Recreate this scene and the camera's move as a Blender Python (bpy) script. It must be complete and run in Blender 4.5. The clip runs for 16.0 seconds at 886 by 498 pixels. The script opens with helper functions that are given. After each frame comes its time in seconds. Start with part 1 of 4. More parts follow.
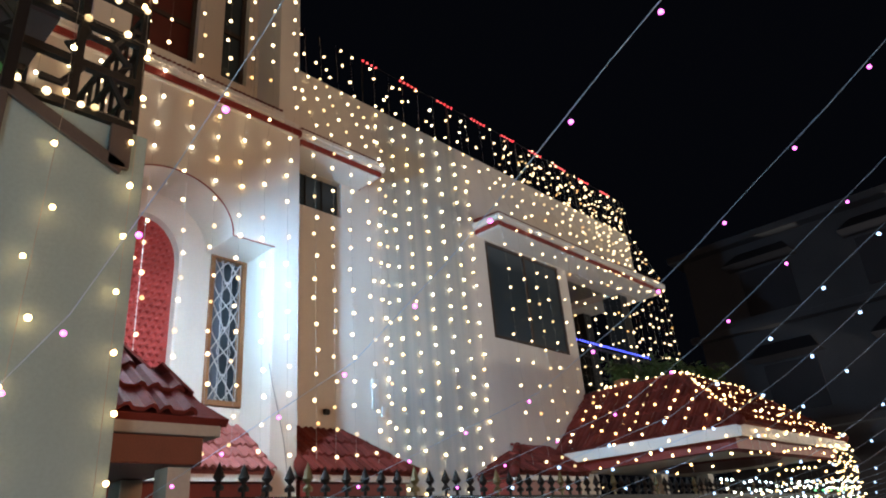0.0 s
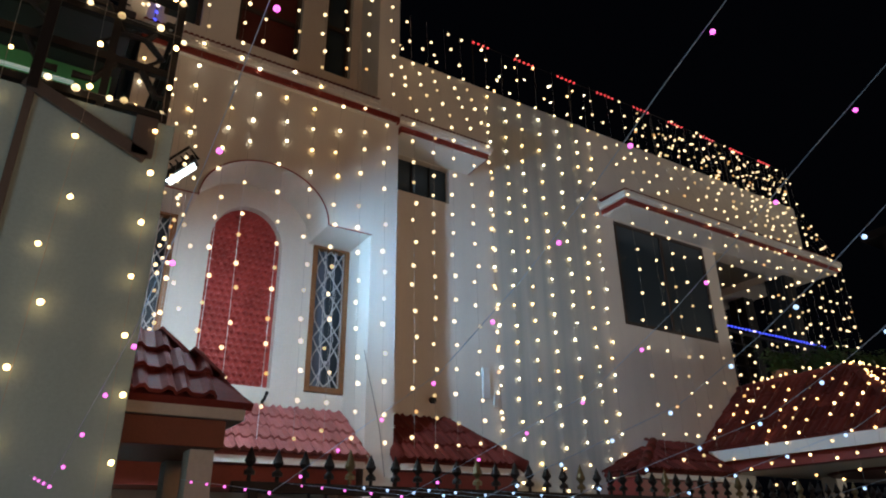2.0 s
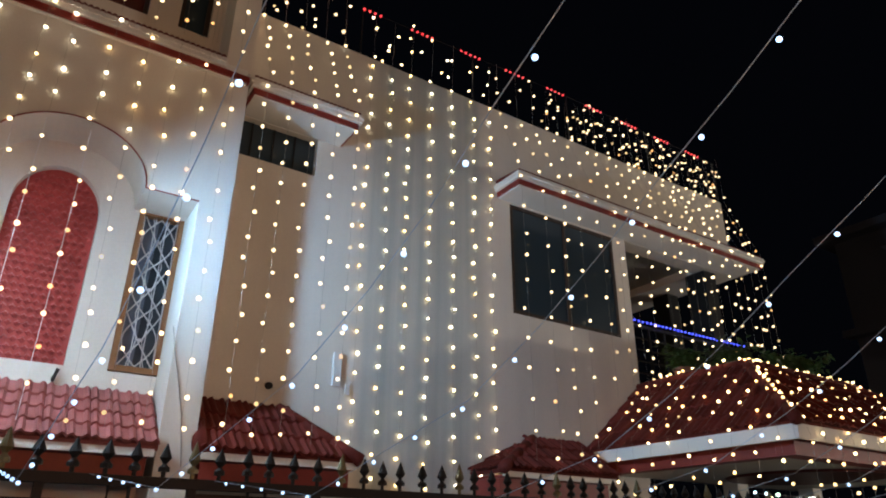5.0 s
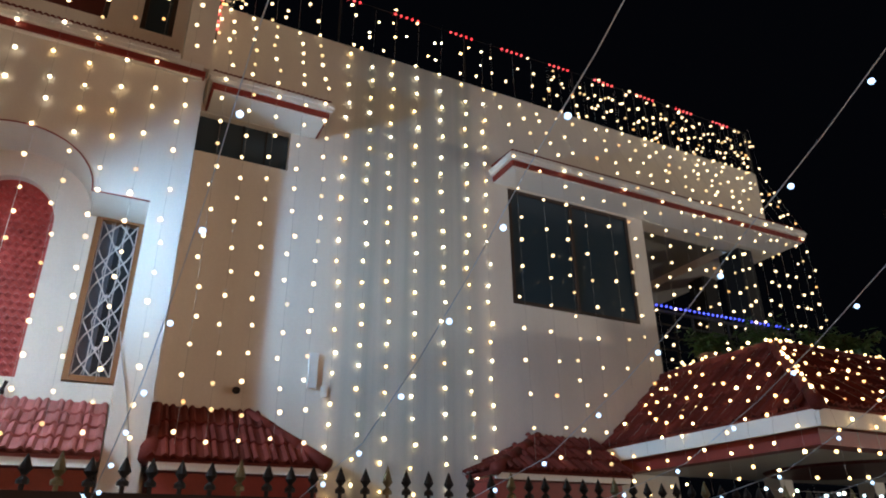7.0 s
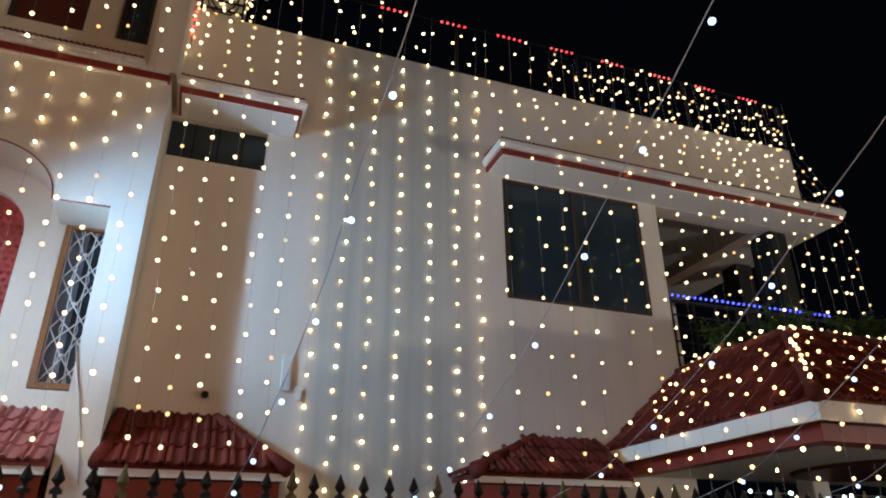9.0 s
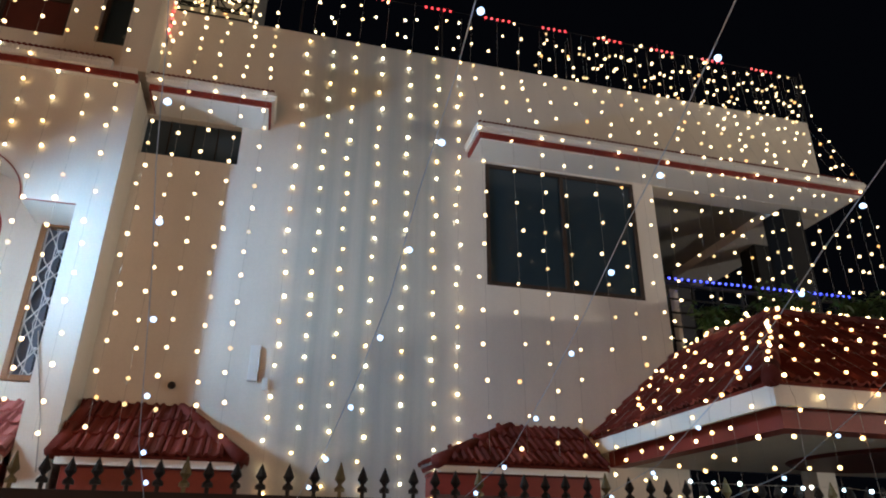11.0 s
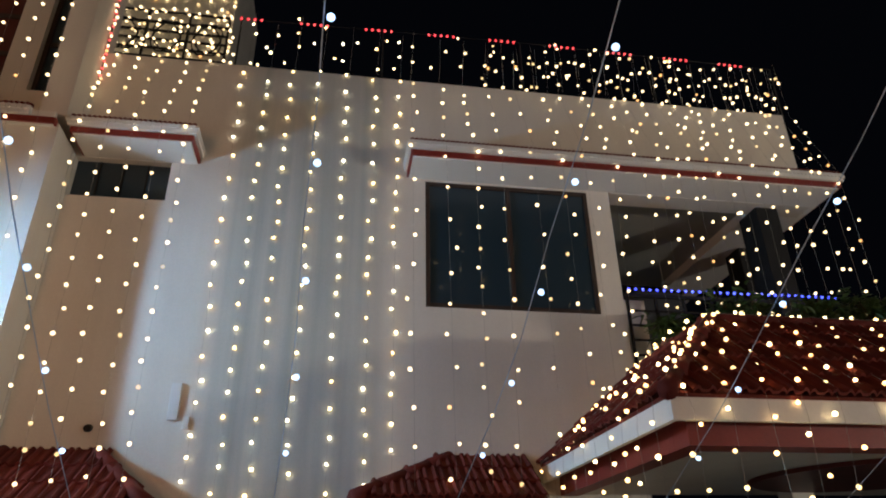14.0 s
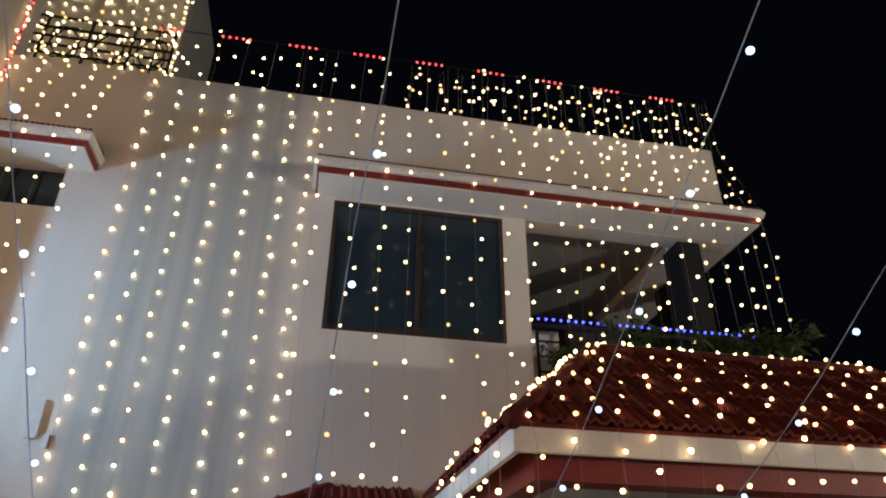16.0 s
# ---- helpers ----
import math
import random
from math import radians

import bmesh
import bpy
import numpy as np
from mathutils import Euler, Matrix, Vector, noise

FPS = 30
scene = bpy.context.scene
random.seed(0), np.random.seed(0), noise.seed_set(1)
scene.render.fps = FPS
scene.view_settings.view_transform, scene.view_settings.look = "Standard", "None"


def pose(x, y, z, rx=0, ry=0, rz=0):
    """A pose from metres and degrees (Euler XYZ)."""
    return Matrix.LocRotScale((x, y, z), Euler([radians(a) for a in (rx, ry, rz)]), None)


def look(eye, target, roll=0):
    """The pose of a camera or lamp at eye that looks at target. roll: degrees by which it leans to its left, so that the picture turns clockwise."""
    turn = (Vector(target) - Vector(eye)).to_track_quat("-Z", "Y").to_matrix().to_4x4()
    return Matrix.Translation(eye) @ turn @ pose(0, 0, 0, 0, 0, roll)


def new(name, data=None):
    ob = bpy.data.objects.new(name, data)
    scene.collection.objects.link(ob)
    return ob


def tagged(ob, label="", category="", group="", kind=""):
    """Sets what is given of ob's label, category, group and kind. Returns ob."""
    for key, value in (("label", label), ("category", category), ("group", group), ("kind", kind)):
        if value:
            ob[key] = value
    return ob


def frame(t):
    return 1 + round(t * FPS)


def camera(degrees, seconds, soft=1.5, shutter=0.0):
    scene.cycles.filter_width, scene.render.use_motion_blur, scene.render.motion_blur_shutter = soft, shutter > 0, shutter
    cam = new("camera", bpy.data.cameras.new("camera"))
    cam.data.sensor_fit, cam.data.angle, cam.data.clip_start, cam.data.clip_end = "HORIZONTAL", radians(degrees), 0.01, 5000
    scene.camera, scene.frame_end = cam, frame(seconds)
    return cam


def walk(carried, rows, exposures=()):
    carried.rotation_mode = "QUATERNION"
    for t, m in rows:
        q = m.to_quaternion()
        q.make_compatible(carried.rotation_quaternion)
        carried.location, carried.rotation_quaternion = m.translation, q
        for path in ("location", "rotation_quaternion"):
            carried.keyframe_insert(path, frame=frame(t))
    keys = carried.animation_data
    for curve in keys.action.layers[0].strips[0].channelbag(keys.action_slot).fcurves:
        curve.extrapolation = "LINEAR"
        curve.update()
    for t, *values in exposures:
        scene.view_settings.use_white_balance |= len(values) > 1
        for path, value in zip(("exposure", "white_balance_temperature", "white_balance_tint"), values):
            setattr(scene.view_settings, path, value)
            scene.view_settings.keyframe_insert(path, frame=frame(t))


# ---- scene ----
cam = camera(66.2, 16.0, soft=2.0)
METRES, EYE, TILT, LEAN, TURN = 8.0, 1.5, 0.0, 0.0, 41.9
ROWS = [
    (0.0, 0.0, 0.0, 0.0, 1.91, 23.74, 4.35),
    (0.5, 0.0258, 0.0106, -0.0003, 9.54, 26.77, 6.17),
    (1.0, 0.0532, 0.0233, 0.0027, 15.49, 26.81, 3.42),
    (1.5, 0.0738, 0.0354, 0.003, 17.15, 24.4, 4.7),
    (2.0, 0.0913, 0.0562, 0.0006, 16.19, 23.7, 0.68),
    (2.5, 0.1118, 0.0762, 0.0017, 14.24, 25.52, -2.37),
    (3.0, 0.1403, 0.1013, 0.0031, 13.07, 24.8, 2.85),
    (3.5, 0.1733, 0.124, -0.0005, 13.02, 23.56, 2.09),
    (4.0, 0.2018, 0.1441, 0.0026, 12.45, 23.01, 1.58),
    (4.5, 0.2237, 0.1646, -0.0001, 13.46, 23.62, 0.48),
    (7.0, 0.3412, 0.2876, 0.0049, 21.48, 24.19, 0.44),
    (7.5, 0.3618, 0.3092, 0.0011, 23.34, 26.66, 0.46),
    (8.0, 0.3832, 0.3361, 0.0055, 23.98, 25.88, -0.02),
    (8.5, 0.4096, 0.3555, 0.0058, 27.19, 26.61, 0.18),
    (9.0, 0.4371, 0.3775, 0.0066, 28.05, 24.65, 0.21),
    (9.5, 0.4625, 0.3963, 0.0065, 29.27, 24.52, 1.19),
    (12.0, 0.5794, 0.4961, 0.0059, 35.07, 23.64, -2.11),
    (12.5, 0.5978, 0.516, 0.0063, 33.2, 24.75, -0.64),
    (13.0, 0.6123, 0.5403, 0.0059, 32.79, 25.54, -0.91),
    (13.5, 0.6262, 0.5626, 0.0111, 35.44, 25.58, -0.84),
    (14.0, 0.6431, 0.5826, 0.011, 39.07, 26.52, 0.91),
    (14.5, 0.6637, 0.6034, 0.0109, 40.94, 26.07, -0.1),
    (15.0, 0.6815, 0.6275, 0.0128, 40.24, 25.64, 0.58),
    (15.5, 0.6967, 0.6516, 0.0105, 39.06, 26.79, 2.0),
    (16.0, 0.7081, 0.681, 0.0108, 36.89, 29.42, -0.48),
]
walk(cam, [(t, pose(0, 0, EYE, TILT, LEAN, TURN) @ pose(METRES * x, METRES * y, METRES * z, 90 + pitch, roll, yaw)) for t, x, y, z, yaw, pitch, roll in ROWS],
     exposures=((0.0, 0.3), (0.5, -0.24), (1.0, -0.52), (2.0, -0.62), (2.5, -0.55), (3.0, -0.42), (4.0, -0.27), (4.5, -0.2), (7.0, -0.06), (9.5, 0.0), (12.0, 0.12), (12.5, 0.1), (13.0, -0.03), (14.0, -0.06), (15.5, -0.02), (16.0, 0.15)))

# ---- light: a dark night, one cool flood lamp, unseen warm street lamps, an added cool fill ----
world = bpy.data.worlds.new("night")
scene.world = world
world.use_nodes = True
world.node_tree.nodes["Background"].inputs[0].default_value = (0.10, 0.12, 0.2, 1)
world.node_tree.nodes["Background"].inputs[1].default_value = 0.011


def lamp(name, kind, m, power, colour, size):
    data = bpy.data.lights.new(name, kind)
    data.energy, data.color = power, colour
    if kind == "AREA":
        data.size = size
    else:
        data.shadow_soft_size = size
    ob = new(name, data)
    ob.matrix_world = m
    return ob


W, F = -6.14, -5.60   # the main wall's face and the arched bay's face
FLOOD = Vector((-4.28, 1.49, 3.95))
FLOOD_AIM = Vector((-0.24, 0.50, -0.83)).normalized()
lamp("flood_spill", "AREA", look(FLOOD + FLOOD_AIM * 0.02, FLOOD + FLOOD_AIM), 100, (0.60, 0.81, 1.0), 0.42)
flood_beam = lamp("flood_beam", "SPOT", look(FLOOD + FLOOD_AIM * 0.06, (W, 11.6, 4.8)), 890, (0.34, 0.66, 1.0), 0.07)
flood_beam.data.spot_size, flood_beam.data.spot_blend = radians(75), 1.0
lamp("street_glow", "POINT", pose(2.5, 3.4, 3.0), 320, (1.0, 0.43, 0.20), 0.6)
# unseen low lamp, placed so the porch roof shades the wall under the window
lamp("low_street_glow", "POINT", pose(6.0, 22.9, 1.9), 2150, (1.0, 0.92, 0.80), 0.3)
# added fill out of view that brightens the neighbour's grey-green wall
lamp("neighbour_fill", "POINT", pose(-0.2, -2.6, 1.7), 185, (0.84, 0.97, 1.0), 0.6)

# ---- materials ----


def material(name, colour, rough=0.7, metal=0.0, grain=40.0, vary=0.18, bump=0.15, stain=1.4, random_tint=0.0, spec=0.5, dirt=(0.3, 0.27, 0.24), streak=0.0):
    """Paint, stone or metal with fine grain, broad stains and a bump."""
    m = bpy.data.materials.new(name)
    m.use_nodes = True
    t = m.node_tree
    n, link = t.nodes, t.links.new
    b = n["Principled BSDF"]
    b.inputs["Roughness"].default_value = rough
    b.inputs["Metallic"].default_value = metal
    b.inputs["Specular IOR Level"].default_value = spec
    co = n.new("ShaderNodeTexCoord")
    fine, broad = n.new("ShaderNodeTexNoise"), n.new("ShaderNodeTexNoise")
    fine.inputs["Scale"].default_value, broad.inputs["Scale"].default_value = grain, stain
    fine.inputs["Detail"].default_value, broad.inputs["Detail"].default_value = 4, 6
    geo = n.new("ShaderNodeNewGeometry")
    for tex in (fine, broad):
        link(geo.outputs["Position"], tex.inputs["Vector"])
    ramp = n.new("ShaderNodeMapRange")
    ramp.inputs["From Min"].default_value, ramp.inputs["From Max"].default_value = 0.42, 0.75
    link(broad.outputs["Fac"], ramp.inputs["Value"])
    mix = n.new("ShaderNodeMix")
    mix.data_type, mix.blend_type = "RGBA", "MIX"
    mix.inputs["A"].default_value = (*colour, 1)
    mix.inputs["B"].default_value = (*[c * (1 - vary) * 0.75 + d * 0.25 * c for c, d in zip(colour, dirt)], 1)
    amount = n.new("ShaderNodeMath")
    amount.operation = "MULTIPLY"
    amount.inputs[1].default_value = min(1.0, vary * 2.5)
    link(ramp.outputs["Result"], amount.inputs[0])
    link(amount.outputs[0], mix.inputs["Factor"])
    last = mix.outputs["Result"]
    hsv = n.new("ShaderNodeHueSaturation")
    value = n.new("ShaderNodeMapRange")
    value.inputs["To Min"].default_value, value.inputs["To Max"].default_value = 1 - vary * 0.6, 1 + vary * 0.6
    link(fine.outputs["Fac"], value.inputs["Value"])
    if random_tint:
        info = n.new("ShaderNodeObjectInfo")
        spread = n.new("ShaderNodeMapRange")
        spread.inputs["To Min"].default_value, spread.inputs["To Max"].default_value = 1 - random_tint, 1 + random_tint
        times = n.new("ShaderNodeMath")
        times.operation = "MULTIPLY"
        link(info.outputs["Random"], spread.inputs["Value"])
        link(spread.outputs["Result"], times.inputs[0])
        link(value.outputs["Result"], times.inputs[1])
        link(times.outputs[0], hsv.inputs["Value"])
    else:
        link(value.outputs["Result"], hsv.inputs["Value"])
    # upright darker streaks, painted for the thin shadows of the light strands
    if streak:
        stretch, runs, fade = n.new("ShaderNodeMapping"), n.new("ShaderNodeTexNoise"), n.new("ShaderNodeMapRange")
        stretch.inputs["Scale"].default_value = (4.0, 4.0, 0.5)
        runs.inputs["Scale"].default_value, runs.inputs["Detail"].default_value = 1.0, 5
        fade.inputs["From Min"].default_value, fade.inputs["From Max"].default_value = 0.35, 0.7
        fade.inputs["To Min"].default_value, fade.inputs["To Max"].default_value = 1.0, 1.0 - streak
        streaked = n.new("ShaderNodeMix")
        streaked.data_type, streaked.blend_type = "RGBA", "MULTIPLY"
        streaked.inputs["Factor"].default_value = 1.0
        link(geo.outputs["Position"], stretch.inputs["Vector"])
        link(stretch.outputs["Vector"], runs.inputs["Vector"])
        link(runs.outputs["Fac"], fade.inputs["Value"])
        link(last, streaked.inputs["A"])
        link(fade.outputs["Result"], streaked.inputs["B"])
        last = streaked.outputs["Result"]
    link(last, hsv.inputs["Color"])
    link(hsv.outputs["Color"], b.inputs["Base Color"])
    if bump:
        bm_ = n.new("ShaderNodeBump")
        bm_.inputs["Strength"].default_value = bump
        bm_.inputs["Distance"].default_value = 0.01
        link(fine.outputs["Fac"], bm_.inputs["Height"])
        link(bm_.outputs["Normal"], b.inputs["Normal"])
    return m


def glow(name, colour, strength, clear=False):
    """A lit surface; clear: a lit drop of clear plastic that lets light through."""
    m = bpy.data.materials.new(name)
    m.use_nodes = True
    n, link = m.node_tree.nodes, m.node_tree.links.new
    b = n["Principled BSDF"]
    b.inputs["Base Color"].default_value = (0.8, 0.8, 0.8, 1)
    b.inputs["Emission Color"].default_value = (*colour, 1)
    b.inputs["Emission Strength"].default_value = strength
    if clear:
        both, drop, lit = n.new("ShaderNodeAddShader"), n.new("ShaderNodeBsdfTransparent"), n.new("ShaderNodeEmission")
        lit.inputs["Color"].default_value = (*colour, 1)
        lit.inputs["Strength"].default_value = strength
        link(drop.outputs[0], both.inputs[0])
        link(lit.outputs[0], both.inputs[1])
        link(both.outputs[0], n["Material Output"].inputs["Surface"])
        n.remove(b)
    return m


def glass(name, colour, rough):
    m = bpy.data.materials.new(name)
    m.use_nodes = True
    b = m.node_tree.nodes["Principled BSDF"]
    b.inputs["Base Color"].default_value = (*colour, 1)
    b.inputs["Roughness"].default_value = rough
    b.inputs["Coat Weight"].default_value = 0.25
    return m


PAINT = material("cream_wall_paint", (0.74, 0.70, 0.64), 0.75, grain=60, vary=0.14, bump=0.12, stain=0.7, streak=0.07)


def dimmed_band(m, y0, y1, tint):
    """Paints the dimmer, bluer light on one stretch of a wall into its colour, broken up along its edges."""
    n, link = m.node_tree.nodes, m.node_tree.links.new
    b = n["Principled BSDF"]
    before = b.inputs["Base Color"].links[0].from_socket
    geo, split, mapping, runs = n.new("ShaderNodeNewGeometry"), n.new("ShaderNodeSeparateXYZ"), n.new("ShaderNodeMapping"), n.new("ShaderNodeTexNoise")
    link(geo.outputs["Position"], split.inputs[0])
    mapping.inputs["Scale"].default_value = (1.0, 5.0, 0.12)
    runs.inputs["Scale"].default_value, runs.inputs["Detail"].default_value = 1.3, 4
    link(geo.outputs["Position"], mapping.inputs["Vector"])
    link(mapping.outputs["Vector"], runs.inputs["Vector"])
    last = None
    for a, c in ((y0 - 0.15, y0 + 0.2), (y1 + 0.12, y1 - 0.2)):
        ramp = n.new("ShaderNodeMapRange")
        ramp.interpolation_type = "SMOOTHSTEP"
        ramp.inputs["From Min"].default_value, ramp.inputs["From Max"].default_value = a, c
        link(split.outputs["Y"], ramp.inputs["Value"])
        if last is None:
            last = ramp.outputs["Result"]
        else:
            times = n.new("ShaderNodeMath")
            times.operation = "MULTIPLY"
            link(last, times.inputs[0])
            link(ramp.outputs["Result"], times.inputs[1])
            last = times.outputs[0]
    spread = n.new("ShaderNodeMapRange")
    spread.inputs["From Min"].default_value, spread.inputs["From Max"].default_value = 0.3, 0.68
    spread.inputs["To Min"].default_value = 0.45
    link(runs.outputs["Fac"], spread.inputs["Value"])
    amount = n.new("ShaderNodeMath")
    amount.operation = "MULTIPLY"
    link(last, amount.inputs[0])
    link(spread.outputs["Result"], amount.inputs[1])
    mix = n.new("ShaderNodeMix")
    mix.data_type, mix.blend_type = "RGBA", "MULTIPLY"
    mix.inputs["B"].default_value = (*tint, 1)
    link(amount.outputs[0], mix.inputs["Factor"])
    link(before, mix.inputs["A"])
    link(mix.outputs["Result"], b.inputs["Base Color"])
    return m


# cream paint with the dimmer, bluish light of one stretch put into the colour
FRONT = dimmed_band(material("wall_paint_with_dimmed_band", (0.74, 0.70, 0.64), 0.75, grain=60, vary=0.14, bump=0.12, stain=0.7, streak=0.07), 5.62, 7.38, (0.58, 0.67, 0.71))
WHITE = material("white_paint", (0.80, 0.79, 0.76), 0.6, grain=50, vary=0.1, bump=0.08, stain=1.2)
RED = material("dark_red_paint", (0.24, 0.030, 0.023), 0.5, grain=40, vary=0.25, bump=0.1, stain=2.0)
TILE = material("clay_roof_tile", (0.155, 0.03, 0.024), 0.72, grain=35, vary=0.3, bump=0.25, stain=3.0, random_tint=0.25, spec=0.15)
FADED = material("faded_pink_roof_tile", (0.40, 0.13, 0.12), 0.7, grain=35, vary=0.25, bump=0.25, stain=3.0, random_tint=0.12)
SCREEN = material("red_lattice_screen", (0.42, 0.06, 0.055), 0.5, grain=60, vary=0.25, bump=0.1, stain=3.0)
WOOD = material("varnished_teak", (0.26, 0.12, 0.05), 0.45, grain=90, vary=0.3, bump=0.15, stain=4.0)
DARKWOOD = material("dark_red_wood", (0.10, 0.015, 0.010), 0.5, grain=90, vary=0.3, bump=0.15, stain=4.0)
IRON = material("black_iron_paint", (0.012, 0.012, 0.013), 0.6, grain=120, vary=0.3, bump=0.2, stain=6.0, spec=0.3)
GRILLE = material("galvanised_grille", (0.55, 0.56, 0.58), 0.5, metal=0.1, grain=120, vary=0.2, bump=0.1, stain=6.0)
GOLD = material("gilded_finial_paint", (0.16, 0.14, 0.07), 0.5, metal=0.4, grain=120, vary=0.3, bump=0.15, stain=8.0)
TEAL = material("grey_green_wall_paint", (0.31, 0.46, 0.49), 0.75, grain=50, vary=0.18, bump=0.15, stain=0.8, streak=0.12)
GREEN = material("green_room_paint", (0.10, 0.42, 0.16), 0.7, grain=40, vary=0.12, bump=0.08, stain=1.5)
GREY = material("grey_balcony_paint", (0.40, 0.41, 0.38), 0.8, grain=40, vary=0.2, bump=0.12, stain=1.2)
FAR = material("weathered_far_plaster", (0.10, 0.105, 0.12), 0.85, grain=20, vary=0.3, bump=0.1, stain=0.4)
FARDARK = material("near_black_grey", (0.04, 0.04, 0.05), 0.6, grain=30, vary=0.2, bump=0.1, stain=1.0)
ASPHALT = material("asphalt", (0.05, 0.05, 0.052), 0.9, grain=90, vary=0.3, bump=0.4, stain=0.8)
CONCRETE = material("grey_concrete", (0.30, 0.29, 0.27), 0.85, grain=50, vary=0.25, bump=0.3, stain=1.0)
WIRE = material("clear_plastic_wire", (0.36, 0.34, 0.31), 0.5, grain=200, vary=0.1, bump=0.0, stain=9.0)
SILVERWIRE = material("white_plastic_wire", (0.72, 0.72, 0.74), 0.5, grain=200, vary=0.1, bump=0.0, stain=9.0)
# pale wire with the cool bulbs' bluish light put into its colour
PALEWIRE = material("bulb_tinted_wire", (0.42, 0.58, 0.80), 0.5, grain=200, vary=0.1, bump=0.0, stain=9.0)
LEAF = material("green_leaves", (0.05, 0.095, 0.022), 0.5, grain=50, vary=0.4, bump=0.1, stain=5.0)
STEM = material("woody_stem", (0.10, 0.07, 0.04), 0.8, grain=80, vary=0.3, bump=0.3, stain=5.0)
POT = material("terracotta_pot", (0.30, 0.13, 0.08), 0.8, grain=60, vary=0.3, bump=0.2, stain=4.0)
PLASTIC = material("white_plastic_box", (0.72, 0.72, 0.70), 0.4, grain=80, vary=0.08, bump=0.05, stain=5.0)
FRAME = material("dark_brown_frame_paint", (0.045, 0.028, 0.022), 0.5, grain=80, vary=0.25, bump=0.1, stain=4.0)
PANE = glass("tinted_window_glass", (0.018, 0.036, 0.052), 0.3)
PALEPANE = glass("frosted_pane", (0.11, 0.14, 0.19), 0.4)
WARM = glow("warm_white_bulb", (1.0, 0.73, 0.40), 1.85, True)
DIM = glow("dim_warm_bulb", (1.0, 0.68, 0.30), 0.8, True)
ORANGE = glow("orange_bulb", (1.0, 0.50, 0.16), 1.0, True)
PINK = glow("pink_bulb", (1.0, 0.13, 0.80), 3.2)
COOL = glow("cool_white_bulb", (0.38, 0.62, 1.0), 2.9)
REDLED = glow("red_led", (1.0, 0.02, 0.04), 2.2)
BLUELED = glow("blue_led", (0.03, 0.06, 1.0), 3.2)
FLOODGLASS = glow("flood_lamp_panel", (0.80, 0.93, 1.0), 7.0)
TUBE = glow("tube_light", (0.70, 1.0, 0.85), 0.35)

# ---- mesh helpers ----


def box(bm, x0, x1, y0, y1, z0, z1, bevel=0.0):
    made = bmesh.ops.create_cube(bm, size=1, matrix=Matrix.LocRotScale(((x0 + x1) / 2, (y0 + y1) / 2, (z0 + z1) / 2), None, (abs(x1 - x0), abs(y1 - y0), abs(z1 - z0))))
    if bevel:
        edges = {e for v in made["verts"] for e in v.link_edges}
        bmesh.ops.bevel(bm, geom=list(edges), offset=bevel, segments=2, affect="EDGES", profile=0.5)


def rod(bm, a, b, r, sides=6, r2=None):
    a, b = Vector(a), Vector(b)
    d = b - a
    m = Matrix.Translation((a + b) / 2) @ d.to_track_quat("Z", "Y").to_matrix().to_4x4()
    bmesh.ops.create_cone(bm, cap_ends=True, segments=sides, radius1=r, radius2=r if r2 is None else r2, depth=d.length, matrix=m)


def tube(bm, pts, r, sides=6, closed=False):
    """One connected bent bar or wire through pts."""
    pts = [Vector(p) for p in pts]
    rings = []
    n = len(pts)
    for k, p in enumerate(pts):
        a = pts[(k - 1) % n] if closed or k else p
        b = pts[(k + 1) % n] if closed or k < n - 1 else p
        q = (b - a).to_track_quat("Z", "Y")
        rings.append([bm.verts.new(p + q @ Vector((r * math.cos(t), r * math.sin(t), 0))) for t in [2 * math.pi * i / sides for i in range(sides)]])
    for k in range(n if closed else n - 1):
        a, b = rings[k], rings[(k + 1) % n]
        for i in range(sides):
            bm.faces.new((a[i], a[(i + 1) % sides], b[(i + 1) % sides], b[i]))
    if not closed:
        bm.faces.new(rings[0])
        bm.faces.new(rings[-1][::-1])


def mesh_of(name, bm, mat, smooth=False):
    bmesh.ops.recalc_face_normals(bm, faces=bm.faces)
    me = bpy.data.meshes.new(name)
    if smooth:
        for f in bm.faces:
            f.smooth = True
    bm.to_mesh(me)
    bm.free()
    me.materials.append(mat)
    return me


def part(name, bm, mat, parent=None, label="", smooth=False):
    ob = new(name, mesh_of(name, bm, mat, smooth))
    ob.parent = parent
    if label:
        tagged(ob, label)
    return ob


def share(name, me, parent, m):
    ob = new(name, me)
    ob.parent = parent
    ob.matrix_basis = m
    return ob


def boxes(name, mat, rows, parent=None, label="", bevel=0.0):
    bm = bmesh.new()
    for r in rows:
        box(bm, *r, bevel=bevel)
    return part(name, bm, mat, parent, label)


def empty(name, at, label, category, group="", kind=""):
    ob = new(name)
    ob.location = at
    ob.empty_display_size = 0.1
    return tagged(ob, label, category, group, kind)


def outline(name, pts, x, depth, mat, parent=None, label=""):
    """A flat shape given by (y, z) corners, standing at x and reaching back by depth."""
    bm = bmesh.new()
    f = bm.faces.new([bm.verts.new((x, y, z)) for y, z in pts])
    faces = bmesh.ops.triangulate(bm, faces=[f])["faces"]
    out = bmesh.ops.extrude_face_region(bm, geom=faces)
    bmesh.ops.translate(bm, vec=(-depth, 0, 0), verts=[v for v in out["geom"] if isinstance(v, bmesh.types.BMVert)])
    return part(name, bm, mat, parent, label)


